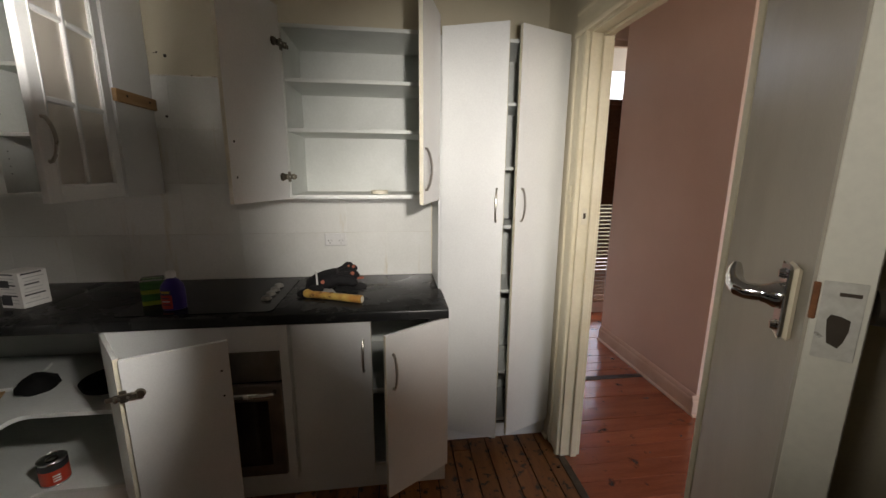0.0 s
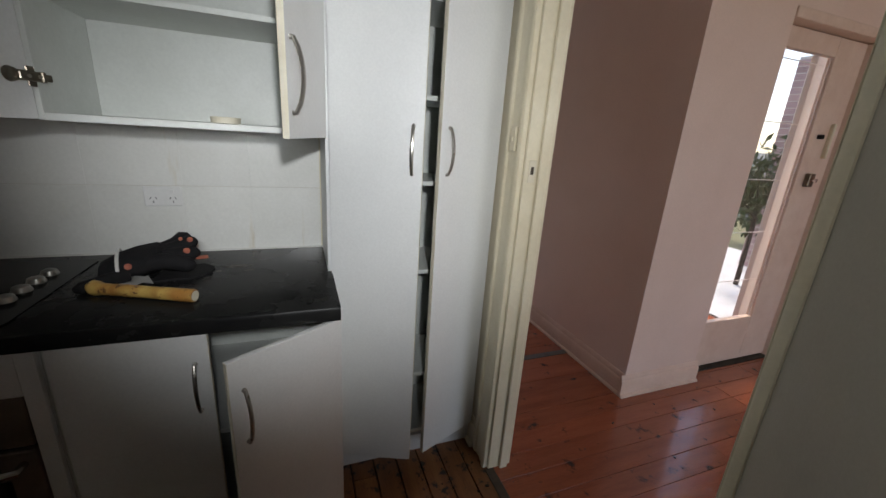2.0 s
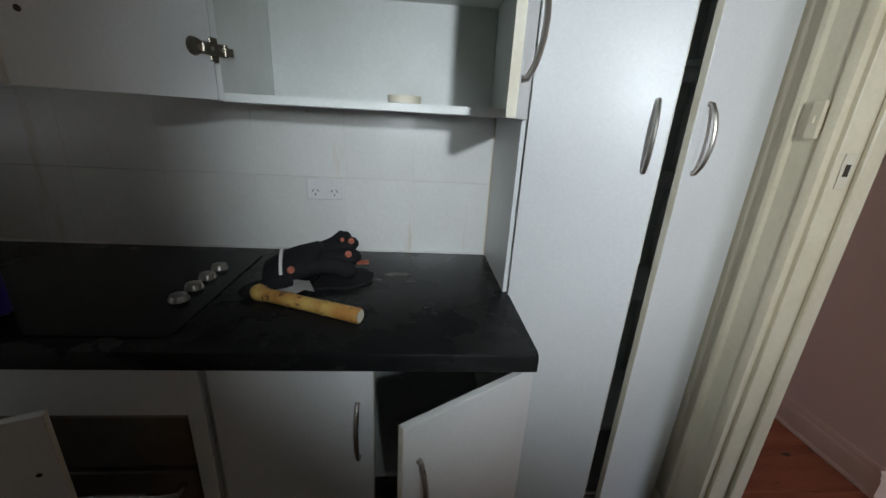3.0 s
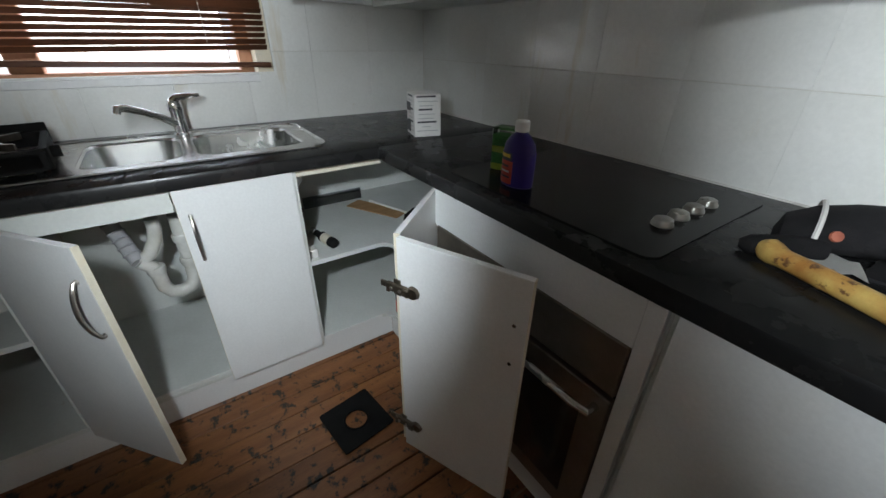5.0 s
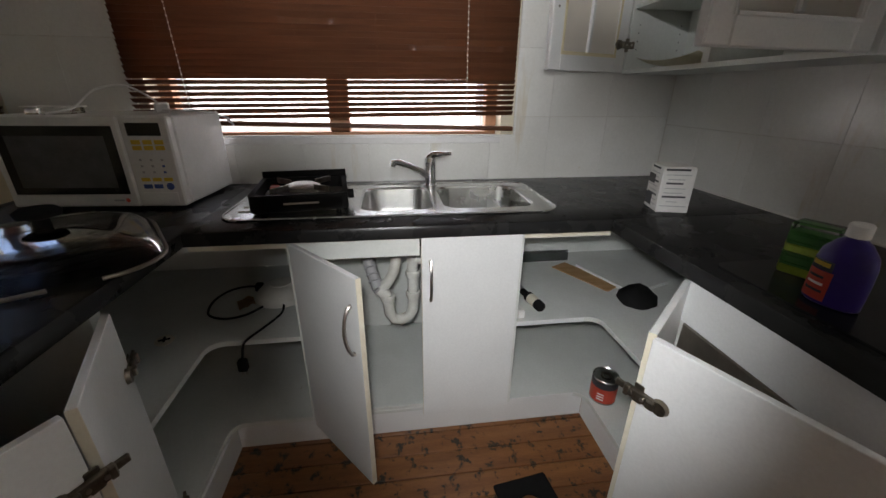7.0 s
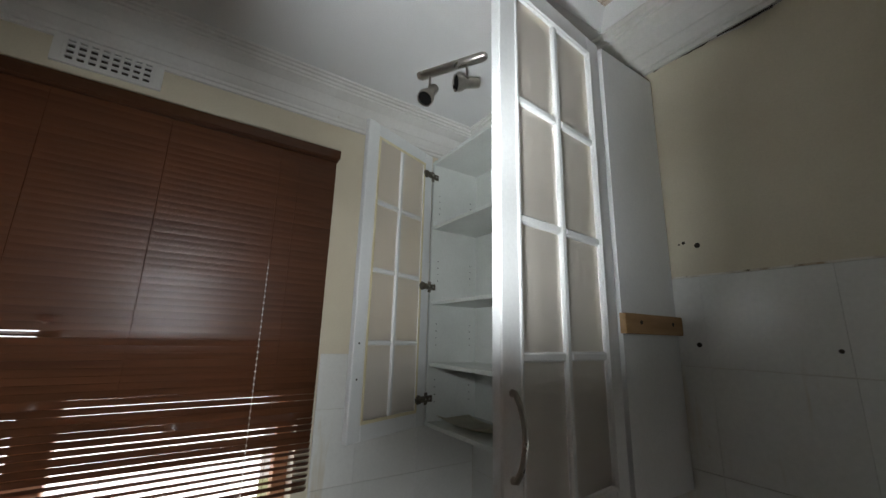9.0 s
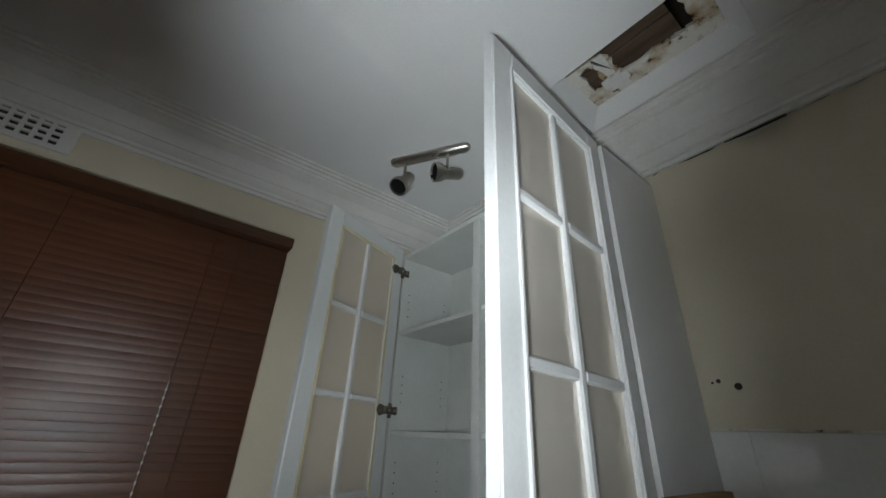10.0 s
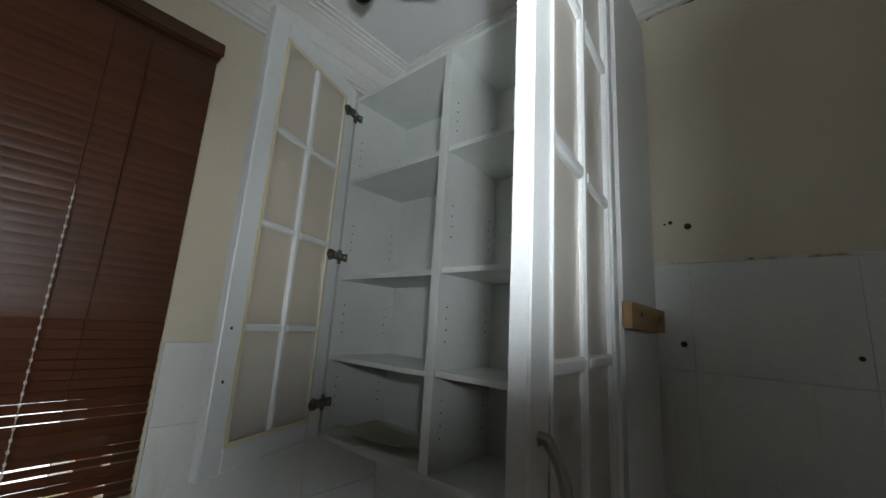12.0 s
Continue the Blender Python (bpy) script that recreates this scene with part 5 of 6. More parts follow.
BLUEPRINT = material("blue_print", (0.06, 0.12, 0.42), (0.05, 0.1, 0.36), rough=0.4, scale=20, bump=0)
MIRRORSTICK = material("dark_glove_fabric", (0.009, 0.009, 0.010), (0.018, 0.017, 0.018), spec=0.2, rough=0.8, scale=30, fine=260, bump=0.35)
CORAL = material("coral_print", (0.50, 0.15, 0.08), (0.30, 0.08, 0.05), rough=0.6, scale=30, bump=0.1)
FILM = glass("clear_wrap", (0.95, 0.97, 0.95), 0.12, 1.3)

# microwave
mw = thing("microwave_oven", "white countertop microwave oven with a dark glass door, grubby", "microwave", pose(0.345, -2.035, TOP, 0, 0, -4))
# local: x forward, y along the front (negative to the hinge side)
part("body", B((-0.34, -0.02, -0.56, -0.001, 0.012, 0.305), bevel=0.006), APPLIANCE, mw)
for x, y in ((-0.05, -0.05), (-0.05, -0.51), (-0.30, -0.05), (-0.30, -0.51)):
    part("foot", lathe(bmesh.new(), [(0.014, 0), (0.016, 0.012)], 12, (x, y, 0)), DARK, mw)
md = part("door", B((-0.0195, 0.012, -0.56, -0.155, 0.012, 0.305), bevel=0.005), APPLIANCE, mw, "white microwave door")
part("door_glass", B((0.0125, 0.0145, -0.535, -0.175, 0.055, 0.275), bevel=0.001), OVENBLACK, md, "dark microwave window")
part("inner_window", B((0.0148, 0.0158, -0.505, -0.205, 0.078, 0.245), bevel=0.0005), material("grey_mesh_window", (0.07, 0.07, 0.07), (0.10, 0.10, 0.10), rough=0.2, scale=20, bump=0), md)
mp_ = part("control_panel", B((-0.0195, 0.012, -0.1535, -0.003, 0.012, 0.305), bevel=0.005), APPLIANCE, mw, "white control panel")
part("display", B((0.0125, 0.0138, -0.132, -0.028, 0.245, 0.285), bevel=0.0005), OVENBLACK, mp_, "dark display")
for r in range(2):
    for c in range(3):
        part("button", B((0.0125, 0.0134, -0.128 + 0.036 * c, -0.099 + 0.036 * c, 0.20 + 0.018 * r, 0.214 + 0.018 * r), bevel=0.0004), YELLOW, mp_)
for r in range(3):
    for c in range(3):
        part("button", B((0.0125, 0.0132, -0.118 + 0.034 * c, -0.110 + 0.034 * c, 0.125 + 0.02 * r, 0.132 + 0.02 * r)), BLUEPRINT if c == 2 and r < 2 else GREYINK, mp_)
for c in range(3):
    part("button", B((0.0125, 0.0134, -0.128 + 0.036 * c, -0.099 + 0.036 * c, 0.098, 0.110), bevel=0.0004), YELLOW, mp_)
for c in range(2):
    part("button", B((0.0125, 0.0134, -0.126 + 0.034 * c, -0.098 + 0.034 * c, 0.074, 0.088), bevel=0.0004), BLUEPRINT, mp_)
part("start_button", cyl(bmesh.new(), (0.012, -0.040, 0.081), (0.0142, -0.040, 0.081), 0.012, seg=18), BLUEPRINT, mp_, "round blue start button")
part("door_release", B((0.0125, 0.0150, -0.135, -0.022, 0.028, 0.060), bevel=0.001), APPLIANCE, mp_)
part("badge", cyl(bmesh.new(), (0.012, -0.19, 0.034), (0.0135, -0.19, 0.034), 0.007, seg=14), RED, md)
part("badge_bar", B((0.0125, 0.0133, -0.235, -0.202, 0.031, 0.037)), GREYINK, md)
adapter = thing("power_adapter", "white plug adapter with its cord lying on the microwave", "plug", pose(0.16, -2.14, TOP + 0.3055, 0, 0, 25))
part("block", B((-0.03, 0.03, -0.022, 0.022, 0.0, 0.036), bevel=0.005), APPLIANCE, adapter)
part("cord", tube(bmesh.new(), flow([(-0.03, 0, 0.015), (-0.07, -0.03, 0.05), (-0.08, -0.10, 0.09), (-0.05, -0.18, 0.075), (0.0, -0.24, 0.02), (0.06, -0.30, 0.004)]), 0.0036, 8), APPLIANCE, adapter, "white flex")
part("flex_end", tube(bmesh.new(), [(0.03, 0, 0.012), (0.05, 0.06, 0.01), (0.05, 0.13, 0.004), (0.02, 0.20, -0.02), (-0.03, 0.22, -0.05), (-0.06, 0.20, -0.03)], 0.0036, 8), APPLIANCE, adapter, "white flex")
tray = thing("plastic_lid", "clear shallow plastic lid lying on the microwave", "lid", pose(0.22, -2.44, TOP + 0.3055, 0, 0, 5))
part("rim", tube(bmesh.new(), [(x, y, 0.022) for x, y in rounded(-0.07, 0.07, -0.06, 0.06, 0.02)] + [(0.07, 0.0, 0.022)], 0.003, 6), LABELWHITE, tray)
part("pan", prism(bmesh.new(), rounded(-0.066, 0.066, -0.056, 0.056, 0.02), 0.0, 0.02), FILM, tray)

# electric frying-pan lid
lid = thing("frypan_cover", "domed rectangular glass pan lid with a black knob and steel rim", "pan lid", pose(0.755, -2.165, TOP + 0.001, 0, 0, 33) @ Matrix.Scale(1.17, 4))
bm = bmesh.new()
rings_ = []
for k, h in ((1.0, 0.010), (0.97, 0.020), (0.85, 0.038), (0.6, 0.056), (0.3, 0.064), (0.08, 0.066)):
    rings_.append([bm.verts.new((x * k, y * k, h)) for x, y in rounded(-0.21, 0.21, -0.18, 0.18, 0.11, 6)])
for a, b in zip(rings_, rings_[1:]):
    bridge(bm, a, b)
face(bm, rings_[-1])
bmesh.ops.solidify(bm, geom=bm.faces[:], thickness=0.003)
part("dome", bm, LIDGLASS, lid, "clear glass dome")
part("rim", tube(bmesh.new(), [(x, y, 0.006) for x, y in rounded(-0.214, 0.214, -0.184, 0.184, 0.11, 6)] + [(0.214, 0.0, 0.006)], 0.0042, 8), OVENSTEEL, lid, "dull steel rim")
part("knob", lathe(bmesh.new(), [(0.014, 0.066), (0.014, 0.082), (0.036, 0.088), (0.038, 0.098), (0.03, 0.104), (0.005, 0.106)], 24), DARK, lid, "black plastic knob")

# portable stove on the drainer
stove = thing("portable_stove", "black portable table stove standing on the drainer", "stove", pose(0.33, -1.655, TOP + 0.0105, 0, 0, 7))
part("tray", plate_with_holes(rounded(-0.15, 0.15, -0.155, 0.155, 0.02), [rounded(-0.132, 0.132, -0.138, 0.138, 0.02)], 0.062, 0.056), STOVEBLACK, stove)
for q in ((0.142, 0.15, -0.15, 0.15), (-0.15, -0.142, -0.15, 0.15), (-0.1415, 0.1415, -0.15, -0.142), (-0.1415, 0.1415, 0.142, 0.15)):
    part("side_wall", B((*q, 0.012, 0.0555), bevel=0.002), STOVEBLACK, stove)
part("base", B((-0.14, 0.14, -0.14, 0.14, 0.012, 0.02)), OVENSTEEL, stove)
part("burner", lathe(bmesh.new(), [(0.045, 0.0205), (0.05, 0.03), (0.062, 0.045), (0.062, 0.056), (0.04, 0.064), (0.01, 0.066)], 24, (-0.02, 0.0, 0.0)), OVENSTEEL, stove, "steel burner")
for a in range(4):
    part("pan_support", box(bmesh.new(), 0.06, 0.135, -0.003, 0.003, 0.050, 0.070, 0.001), DULLMETAL, stove, m=pose(-0.01, 0, 0, 0, 0, 45 + 90 * a))
for x, y in ((-0.12, -0.12), (0.12, -0.12), (-0.12, 0.12), (0.12, 0.12)):
    part("foot", lathe(bmesh.new(), [(0.009, 0.0), (0.011, 0.012)], 10, (x, y, -0.004)), STOVEBLACK, stove)
part("wind_guard", B((-0.158, -0.151, -0.155, 0.155, 0.03, 0.085), bevel=0.002), STOVEBLACK, stove)
part("valve_knob", cyl(bmesh.new(), (0.06, 0.151, 0.036), (0.06, 0.176, 0.036), 0.016, seg=18), STOVEBLACK, stove)
part("marking", B((0.1502, 0.1508, -0.05, 0.06, 0.030, 0.036)), OVENSTEEL, stove)
part("red_tag", B((-0.09, -0.06, -0.12, -0.09, 0.0205, 0.045), bevel=0.002), RED, stove)

# carton, sponges, bottle
carton = thing("carton", "small white printed carton standing on the worktop", "box", pose(0.52, -0.362, TOP + 0.0005, 0, 0, -15) @ Matrix.Scale(1.06, 4))
part("box", B((-0.052, 0.052, -0.050, 0.050, 0.0, 0.145), bevel=0.002), LABELWHITE, carton)
part("top_flap", B((-0.05, 0.05, -0.048, 0.049, 0.1452, 0.1468), bevel=0.0005), LABELWHITE, carton)
rc = random.Random(2)
for fx, sgn, half in ((0.0523, 1, 0.045), (-0.0525, -1, 0.045)):
    for k in range(9):
        z = 0.02 + 0.0145 * k
        ln_ = half * rc.uniform(0.5, 0.95)
        part("print_line", B((min(fx, fx + 0.0004 * sgn), max(fx, fx + 0.0004 * sgn), -ln_, ln_ * rc.uniform(0.4, 1), z, z + (0.006 if k % 3 == 2 else 0.0025))), INK if k % 3 == 2 else GREYINK, carton)
for sgn in (-1, 1):
    for k in range(9):
        z = 0.02 + 0.0145 * k
        ln_ = 0.045 * rc.uniform(0.5, 0.95)
        y = sgn * 0.0503
        part("print_line", B((-ln_, ln_ * rc.uniform(0.5, 1), min(y, y + sgn * 0.0004), max(y, y + sgn * 0.0004), z, z + (0.006 if k % 3 == 2 else 0.0025))), INK if k % 3 == 2 else GREYINK, carton)
for z0_, z1_ in ((0.012, 0.05), (0.085, 0.115)):
    part("print_block", B((-0.046, 0.004, -0.0515, -0.0509, z0_, z1_)), INK, carton)
bottle = thing("detergent_bottle", "purple-blue plastic detergent bottle with a white cap and red label", "bottle", pose(1.188, -0.495, TOP + 0.0043, 0, 0, 10) @ Matrix.Scale(0.86, 4))
bm = bmesh.new()
prev = None
for z, a, b in ((0.0, 0.048, 0.030), (0.004, 0.053, 0.034), (0.06, 0.054, 0.035), (0.10, 0.053, 0.034), (0.125, 0.048, 0.031), (0.148, 0.030, 0.024), (0.155, 0.019, 0.019), (0.168, 0.018, 0.018)):
    cur = ring(bm, Vector((0, 0, z)), Vector((1, 0, 0)), Vector((0, 1, 0)), a, 24, b)
    if prev is None:
        face(bm, cur[::-1])
    else:
        bridge(bm, prev, cur)
    prev = cur
face(bm, prev)
part("bottle_body", bm, PURPLE, bottle)
part("cap", lathe(bmesh.new(), [(0.0205, 0.160), (0.0205, 0.186), (0.0175, 0.190), (0.004, 0.191)], 24), LABELWHITE, bottle, "white screw cap")


def wrap_label(x0, x1, z0, z1, off, mat_):
    """A label lying on the bottle's front side, which faces -y."""
    bm = bmesh.new()
    cols = []
    for i in range(9):
        x = x0 + (x1 - x0) * i / 8
        y = -0.0345 * math.sqrt(max(0.0, 1 - (x / 0.0535) ** 2)) - off
        cols.append((bm.verts.new((x, y, z0)), bm.verts.new((x, y, z1))))
    for p_, q_ in zip(cols, cols[1:]):
        face(bm, (p_[0], q_[0], q_[1], p_[1]))
    bmesh.ops.solidify(bm, geom=bm.faces[:], thickness=0.0004)
    return part("label", bm, mat_, bottle)


wrap_label(-0.049, 0.004, 0.010, 0.078, 0.0014, RED)
wrap_label(-0.047, 0.000, 0.079, 0.102, 0.0014, INK)
wrap_label(-0.045, -0.006, 0.088, 0.098, 0.0022, YELLOW)
for k in range(3):
    wrap_label(-0.042, -0.010 + 0.003 * k, 0.060 - 0.016 * k, 0.066 - 0.016 * k, 0.0022, INK if k != 1 else LABELWHITE)

sponges = thing("sponge_pack", "clear-wrapped pack of green and yellow scouring sponges", "sponges", pose(1.068, -0.418, TOP + 0.0043, 0, 0, 22) @ Matrix.Scale(0.80, 4))
for k in range(4):
    part("sponge", B((-0.05, 0.05, -0.032, 0.032, 0.001 + 0.031 * k, 0.024 + 0.031 * k), bevel=0.004), LIME if k % 2 == 0 else GREEN, sponges)
    part("scourer", B((-0.05, 0.05, -0.032, 0.032, 0.0245 + 0.031 * k, 0.0315 + 0.031 * k), bevel=0.001), GREEN, sponges)
part("wrapper", B((-0.053, 0.053, -0.035, 0.035, 0.0, 0.15), bevel=0.006), FILM, sponges, "clear plastic wrap")

# padded glove, bamboo tool and scrap of paper on the right run
glove = thing("oven_glove", "black quilted glove with coral print, lying crumpled", "glove", pose(1.80, -0.235, TOP + 0.001, 0, 0, 14))
bm = bmesh.new()
prev = None
spec = ((-0.128, 0.040, 0.010, 0.012, -0.03), (-0.12, 0.058, 0.026, 0.028, -0.03), (-0.08, 0.068, 0.038, 0.040, -0.022), (-0.03, 0.074, 0.044, 0.046, -0.008), (0.02, 0.072, 0.044, 0.050, 0.006), (0.04, 0.05, 0.03, 0.05, 0.010), (0.045, 0.02, 0.012, 0.05, 0.010))
for x, wy, hz, cz, cy in spec:
    cur = []
    for i in range(24):
        a = 2 * math.pi * i / 24
        wob = 1 + 0.05 * math.sin(6 * a + x * 40)
        cur.append(bm.verts.new((x, cy + wy * math.cos(a) * wob, max(0.0, cz + hz * math.sin(a) * wob))))
    if prev is None:
        face(bm, cur[::-1])
    else:
        bridge(bm, prev, cur)
    prev = cur
face(bm, prev)
part("glove_body", bm, MIRRORSTICK, glove)
for k, (y0, y1, z1, l) in enumerate(((-0.052, -0.075, 0.036, 0.118), (-0.018, -0.036, 0.062, 0.135), (0.018, 0.006, 0.088, 0.132), (0.050, 0.044, 0.096, 0.115))):
    part("finger", tube(bmesh.new(), [(-0.01, y0, 0.046), (0.03, y0 * 0.9 + y1 * 0.1, 0.052 + 0.1 * (z1 - 0.05)), (0.07, (y0 + y1) / 2, (0.052 + z1) / 2), (l - 0.022, y1, z1), (l - 0.008, y1, z1), (l, y1, z1)], [0.024, 0.026, 0.0255, 0.024, 0.017, 0.006], 14), MIRRORSTICK, glove, "padded black glove finger")
part("cuff_band", tube(bmesh.new(), [(-0.075, -0.02 + 0.072 * math.cos(radians(a)), max(0.006, 0.044 + 0.043 * math.sin(radians(a)))) for a in range(20, 200, 20)], 0.0045, 6), LABELWHITE, glove, "pale cuff band")
for x, y, z, r in ((0.098, -0.056, 0.078, 0.010), (0.110, -0.016, 0.103, 0.009), (0.085, -0.016, 0.108, 0.006), (-0.05, -0.088, 0.055, 0.010)):
    part("print_patch", lathe(bmesh.new(), [(r, -0.002), (r * 0.9, 0.003), (r * 0.3, 0.004)], 9, (0, 0, 0)), CORAL, glove, m=pose(x, y, z, 62, 0, 20))
part("thumb", tube(bmesh.new(), [(-0.06, -0.07, 0.022), (-0.11, -0.105, 0.020), (-0.155, -0.12, 0.016), (-0.17, -0.12, 0.014)], [0.024, 0.022, 0.018, 0.008], 12), MIRRORSTICK, glove)
part("tag", B((0.12, 0.155, -0.06, -0.035, 0.045, 0.052), bevel=0.003), CORAL, glove, "coral fabric tag")

bam = thing("bamboo_stick", "short yellow bamboo handle with worn nodes", "stick", pose(1.708, -0.392, TOP + 0.0185, 0, 0, math.degrees(math.atan2(-0.11, 0.265))))
part("shaft", tube(bmesh.new(), [(-0.012, 0, 0.002), (0.0, 0, 0.002), (0.012, 0, 0.0), (0.03, 0, -0.001), (0.09, 0, 0), (0.095, 0, 0), (0.10, 0, 0), (0.19, 0, 0), (0.195, 0, 0), (0.2, 0, 0), (0.283, 0, 0), (0.287, 0, 0)], [0.013, 0.021, 0.021, 0.0165, 0.017, 0.0185, 0.017, 0.0175, 0.019, 0.0178, 0.0185, 0.017], 14), BAMBOO, bam)
part("end_grain", cyl(bmesh.new(), (0.2875, 0, 0), (0.2885, 0, 0), 0.0145), EDGE, bam, "pale cut end")
tissue = thing("paper_scrap", "crumpled white scrap of paper beside the bamboo", "paper", pose(1.775, -0.350, TOP + 0.003, 0, 0, 30) @ Matrix.Scale(1.25, 4))
bm = bmesh.new()
rt = random.Random(6)
g = [[bm.verts.new((-0.04 + 0.02 * i, -0.03 + 0.02 * j, rt.uniform(0.0, 0.016))) for j in range(4)] for i in range(5)]
for i in range(4):
    for j in range(3):
        face(bm, (g[i][j], g[i + 1][j], g[i + 1][j + 1], g[i][j + 1]))
bmesh.ops.solidify(bm, geom=bm.faces[:], thickness=0.001)
part("sheet", bm, LABELWHITE, tissue)
cloth = thing("black_flat_piece", "flat black piece lying beside the glove", "cloth", pose(1.90, -0.24, TOP + 0.0008, 0, 0, 15))
part("fold", prism(bmesh.new(), [(-0.10, -0.07), (0.0, -0.085), (0.06, -0.06), (0.075, 0.0), (0.05, 0.045), (-0.06, 0.05)], 0.0, 0.006), MIRRORSTICK, cloth)

# pale dust smears lying on the worktop
DUST = material("pale_dust", (0.17, 0.16, 0.14), (0.06, 0.056, 0.05), rough=0.95, scale=40, fine=200, bump=0.2, contrast=(0.4, 0.6))
for k, (x, y, rx_, ry_) in enumerate(((2.045, -0.215, 0.045, 0.022), (2.085, -0.262, 0.018, 0.010), (1.99, -0.255, 0.014, 0.007), (1.93, -0.46, 0.008, 0.006), (1.46, -0.555, 0.028, 0.008))):
    outline = [(x + rx_ * math.cos(a) * rt.uniform(0.5, 1.1), y + ry_ * math.sin(a) * rt.uniform(0.5, 1.1)) for a in [2 * math.pi * q / 18 for q in range(18)]]
    part("dust_smear", prism(bmesh.new(), outline, TOP + 0.0002, TOP + 0.0006), DUST, worktop, "pale dust smear")

# ---------------- things in the cupboards and on the floor ----------------
SH = 0.4862   # shelf top
can = thing("food_can", "opened steel can with a red label inside the corner cupboard", "can", pose(0.63, -0.53, PL + 0.0185, 0, 0, 30))
part("can_body", lathe(bmesh.new(), [(0.049, 0), (0.051, 0.003), (0.049, 0.006), (0.049, 0.104), (0.051, 0.108), (0.049, 0.111), (0.045, 0.106), (0.002, 0.105)], 28), STEEL, can)
part("label", lathe(bmesh.new(), [(0.0494, 0.008), (0.0498, 0.008), (0.0498, 0.072), (0.0494, 0.072)], 28, closed_ends=False), RED, can, "red paper label")
part("label_band", lathe(bmesh.new(), [(0.0495, 0.0725), (0.0499, 0.0725), (0.0499, 0.100), (0.0495, 0.100)], 28, closed_ends=False), INK, can)
for k in range(3):
    part("label_text", B((0.0500, 0.0506, -0.012, 0.014, 0.022 + 0.012 * k, 0.028 + 0.012 * k)), LABELWHITE, can, m=pose(0, 0, 0, 0, 0, -75))
part("lid_ring", lathe(bmesh.new(), [(0.018, 0.1065), (0.02, 0.108), (0.014, 0.108), (0.012, 0.1065)], 18, closed_ends=False), DULLMETAL, can)

jar = thing("small_bottle", "small black bottle with a cream label lying on the shelf", "bottle", pose(0.47, -0.80, SH + 0.021, 0, 0, 12))
part("bottle_body", tube(bmesh.new(), [(-0.085, 0, 0), (-0.08, 0, 0), (-0.045, 0, 0), (-0.035, 0, 0), (0.055, 0, 0), (0.06, 0, 0)], [0.010, 0.0135, 0.0135, 0.0205, 0.0205, 0.017], 18), DARK, jar)
part("label", tube(bmesh.new(), [(-0.018, 0, 0), (0.03, 0, 0)], 0.0209, 18, caps=False), EDGE, jar, "cream label")
part("cap", tube(bmesh.new(), [(-0.112, 0, 0), (-0.083, 0, 0)], 0.0150, 16), GREYINK, jar, "grey cap")
cup = thing("white_plastic_cap", "small white plastic block on the shelf edge", "plastic cap", pose(0.54, -0.878, SH))
part("block", B((-0.022, 0.022, -0.014, 0.014, 0.0, 0.034), bevel=0.004), LABELWHITE, cup)
brk = thing("black_bracket", "black plastic bracket standing against the batten", "bracket", pose(0.058, -0.80, SH))
part("arm", box(bmesh.new(), -0.016, 0.016, -0.02, 0.02, 0.0, 0.135, 0.008), DARK, brk)
part("toe", B((0.0165, 0.045, -0.018, 0.018, 0.0, 0.02), bevel=0.004), DARK, brk)
sheet = thing("glass_offcut", "strip of greenish glass leaning against the batten", "glass strip", pose(0.062, -0.62, SH, 0, -8, 0))
part("strip", B((0.0, 0.004, -0.15, 0.15, 0.0, 0.055)), LIDGLASS, sheet)
flat = thing("white_panel_offcut", "white board offcut lying in the corner cupboard", "board", pose(0.26, -0.30, SH + 0.0005, 0, 0, 20))
part("board", B((-0.16, 0.16, -0.12, 0.12, 0.0, 0.016), bevel=0.001), INSIDE, flat)
card = thing("cardboard_strip", "strip of brown cardboard in the corner cupboard", "cardboard", pose(0.25, -0.47, SH + 0.0005, 0, 0, 28))
part("strip", B((-0.15, 0.15, -0.05, 0.045, 0.0, 0.005), bevel=0.001), WOOD, card)
spk = thing("black_pan_handle", "crumpled black plastic bag end on the shelf", "plastic bag", pose(0.50, -0.375, SH, 0, 0, -15))
bm = lathe(bmesh.new(), [(0.06, 0.0), (0.075, 0.012), (0.07, 0.035), (0.045, 0.06), (0.02, 0.07), (0.004, 0.072)], 22)
for v in bm.verts:
    v.co += noise.noise_vector(v.co * 28) * 0.012
    v.co.z = max(0.0, v.co.z)
part("bag", bm, DARK, spk)
pan = thing("pan_on_shelf", "dark shallow pan standing on the cupboard shelf", "pan", pose(0.80, -0.36, SH))
part("pan_body", lathe(bmesh.new(), [(0.09, 0.0), (0.11, 0.006), (0.12, 0.035), (0.117, 0.035), (0.105, 0.01), (0.004, 0.008)], 28), DARK, pan)

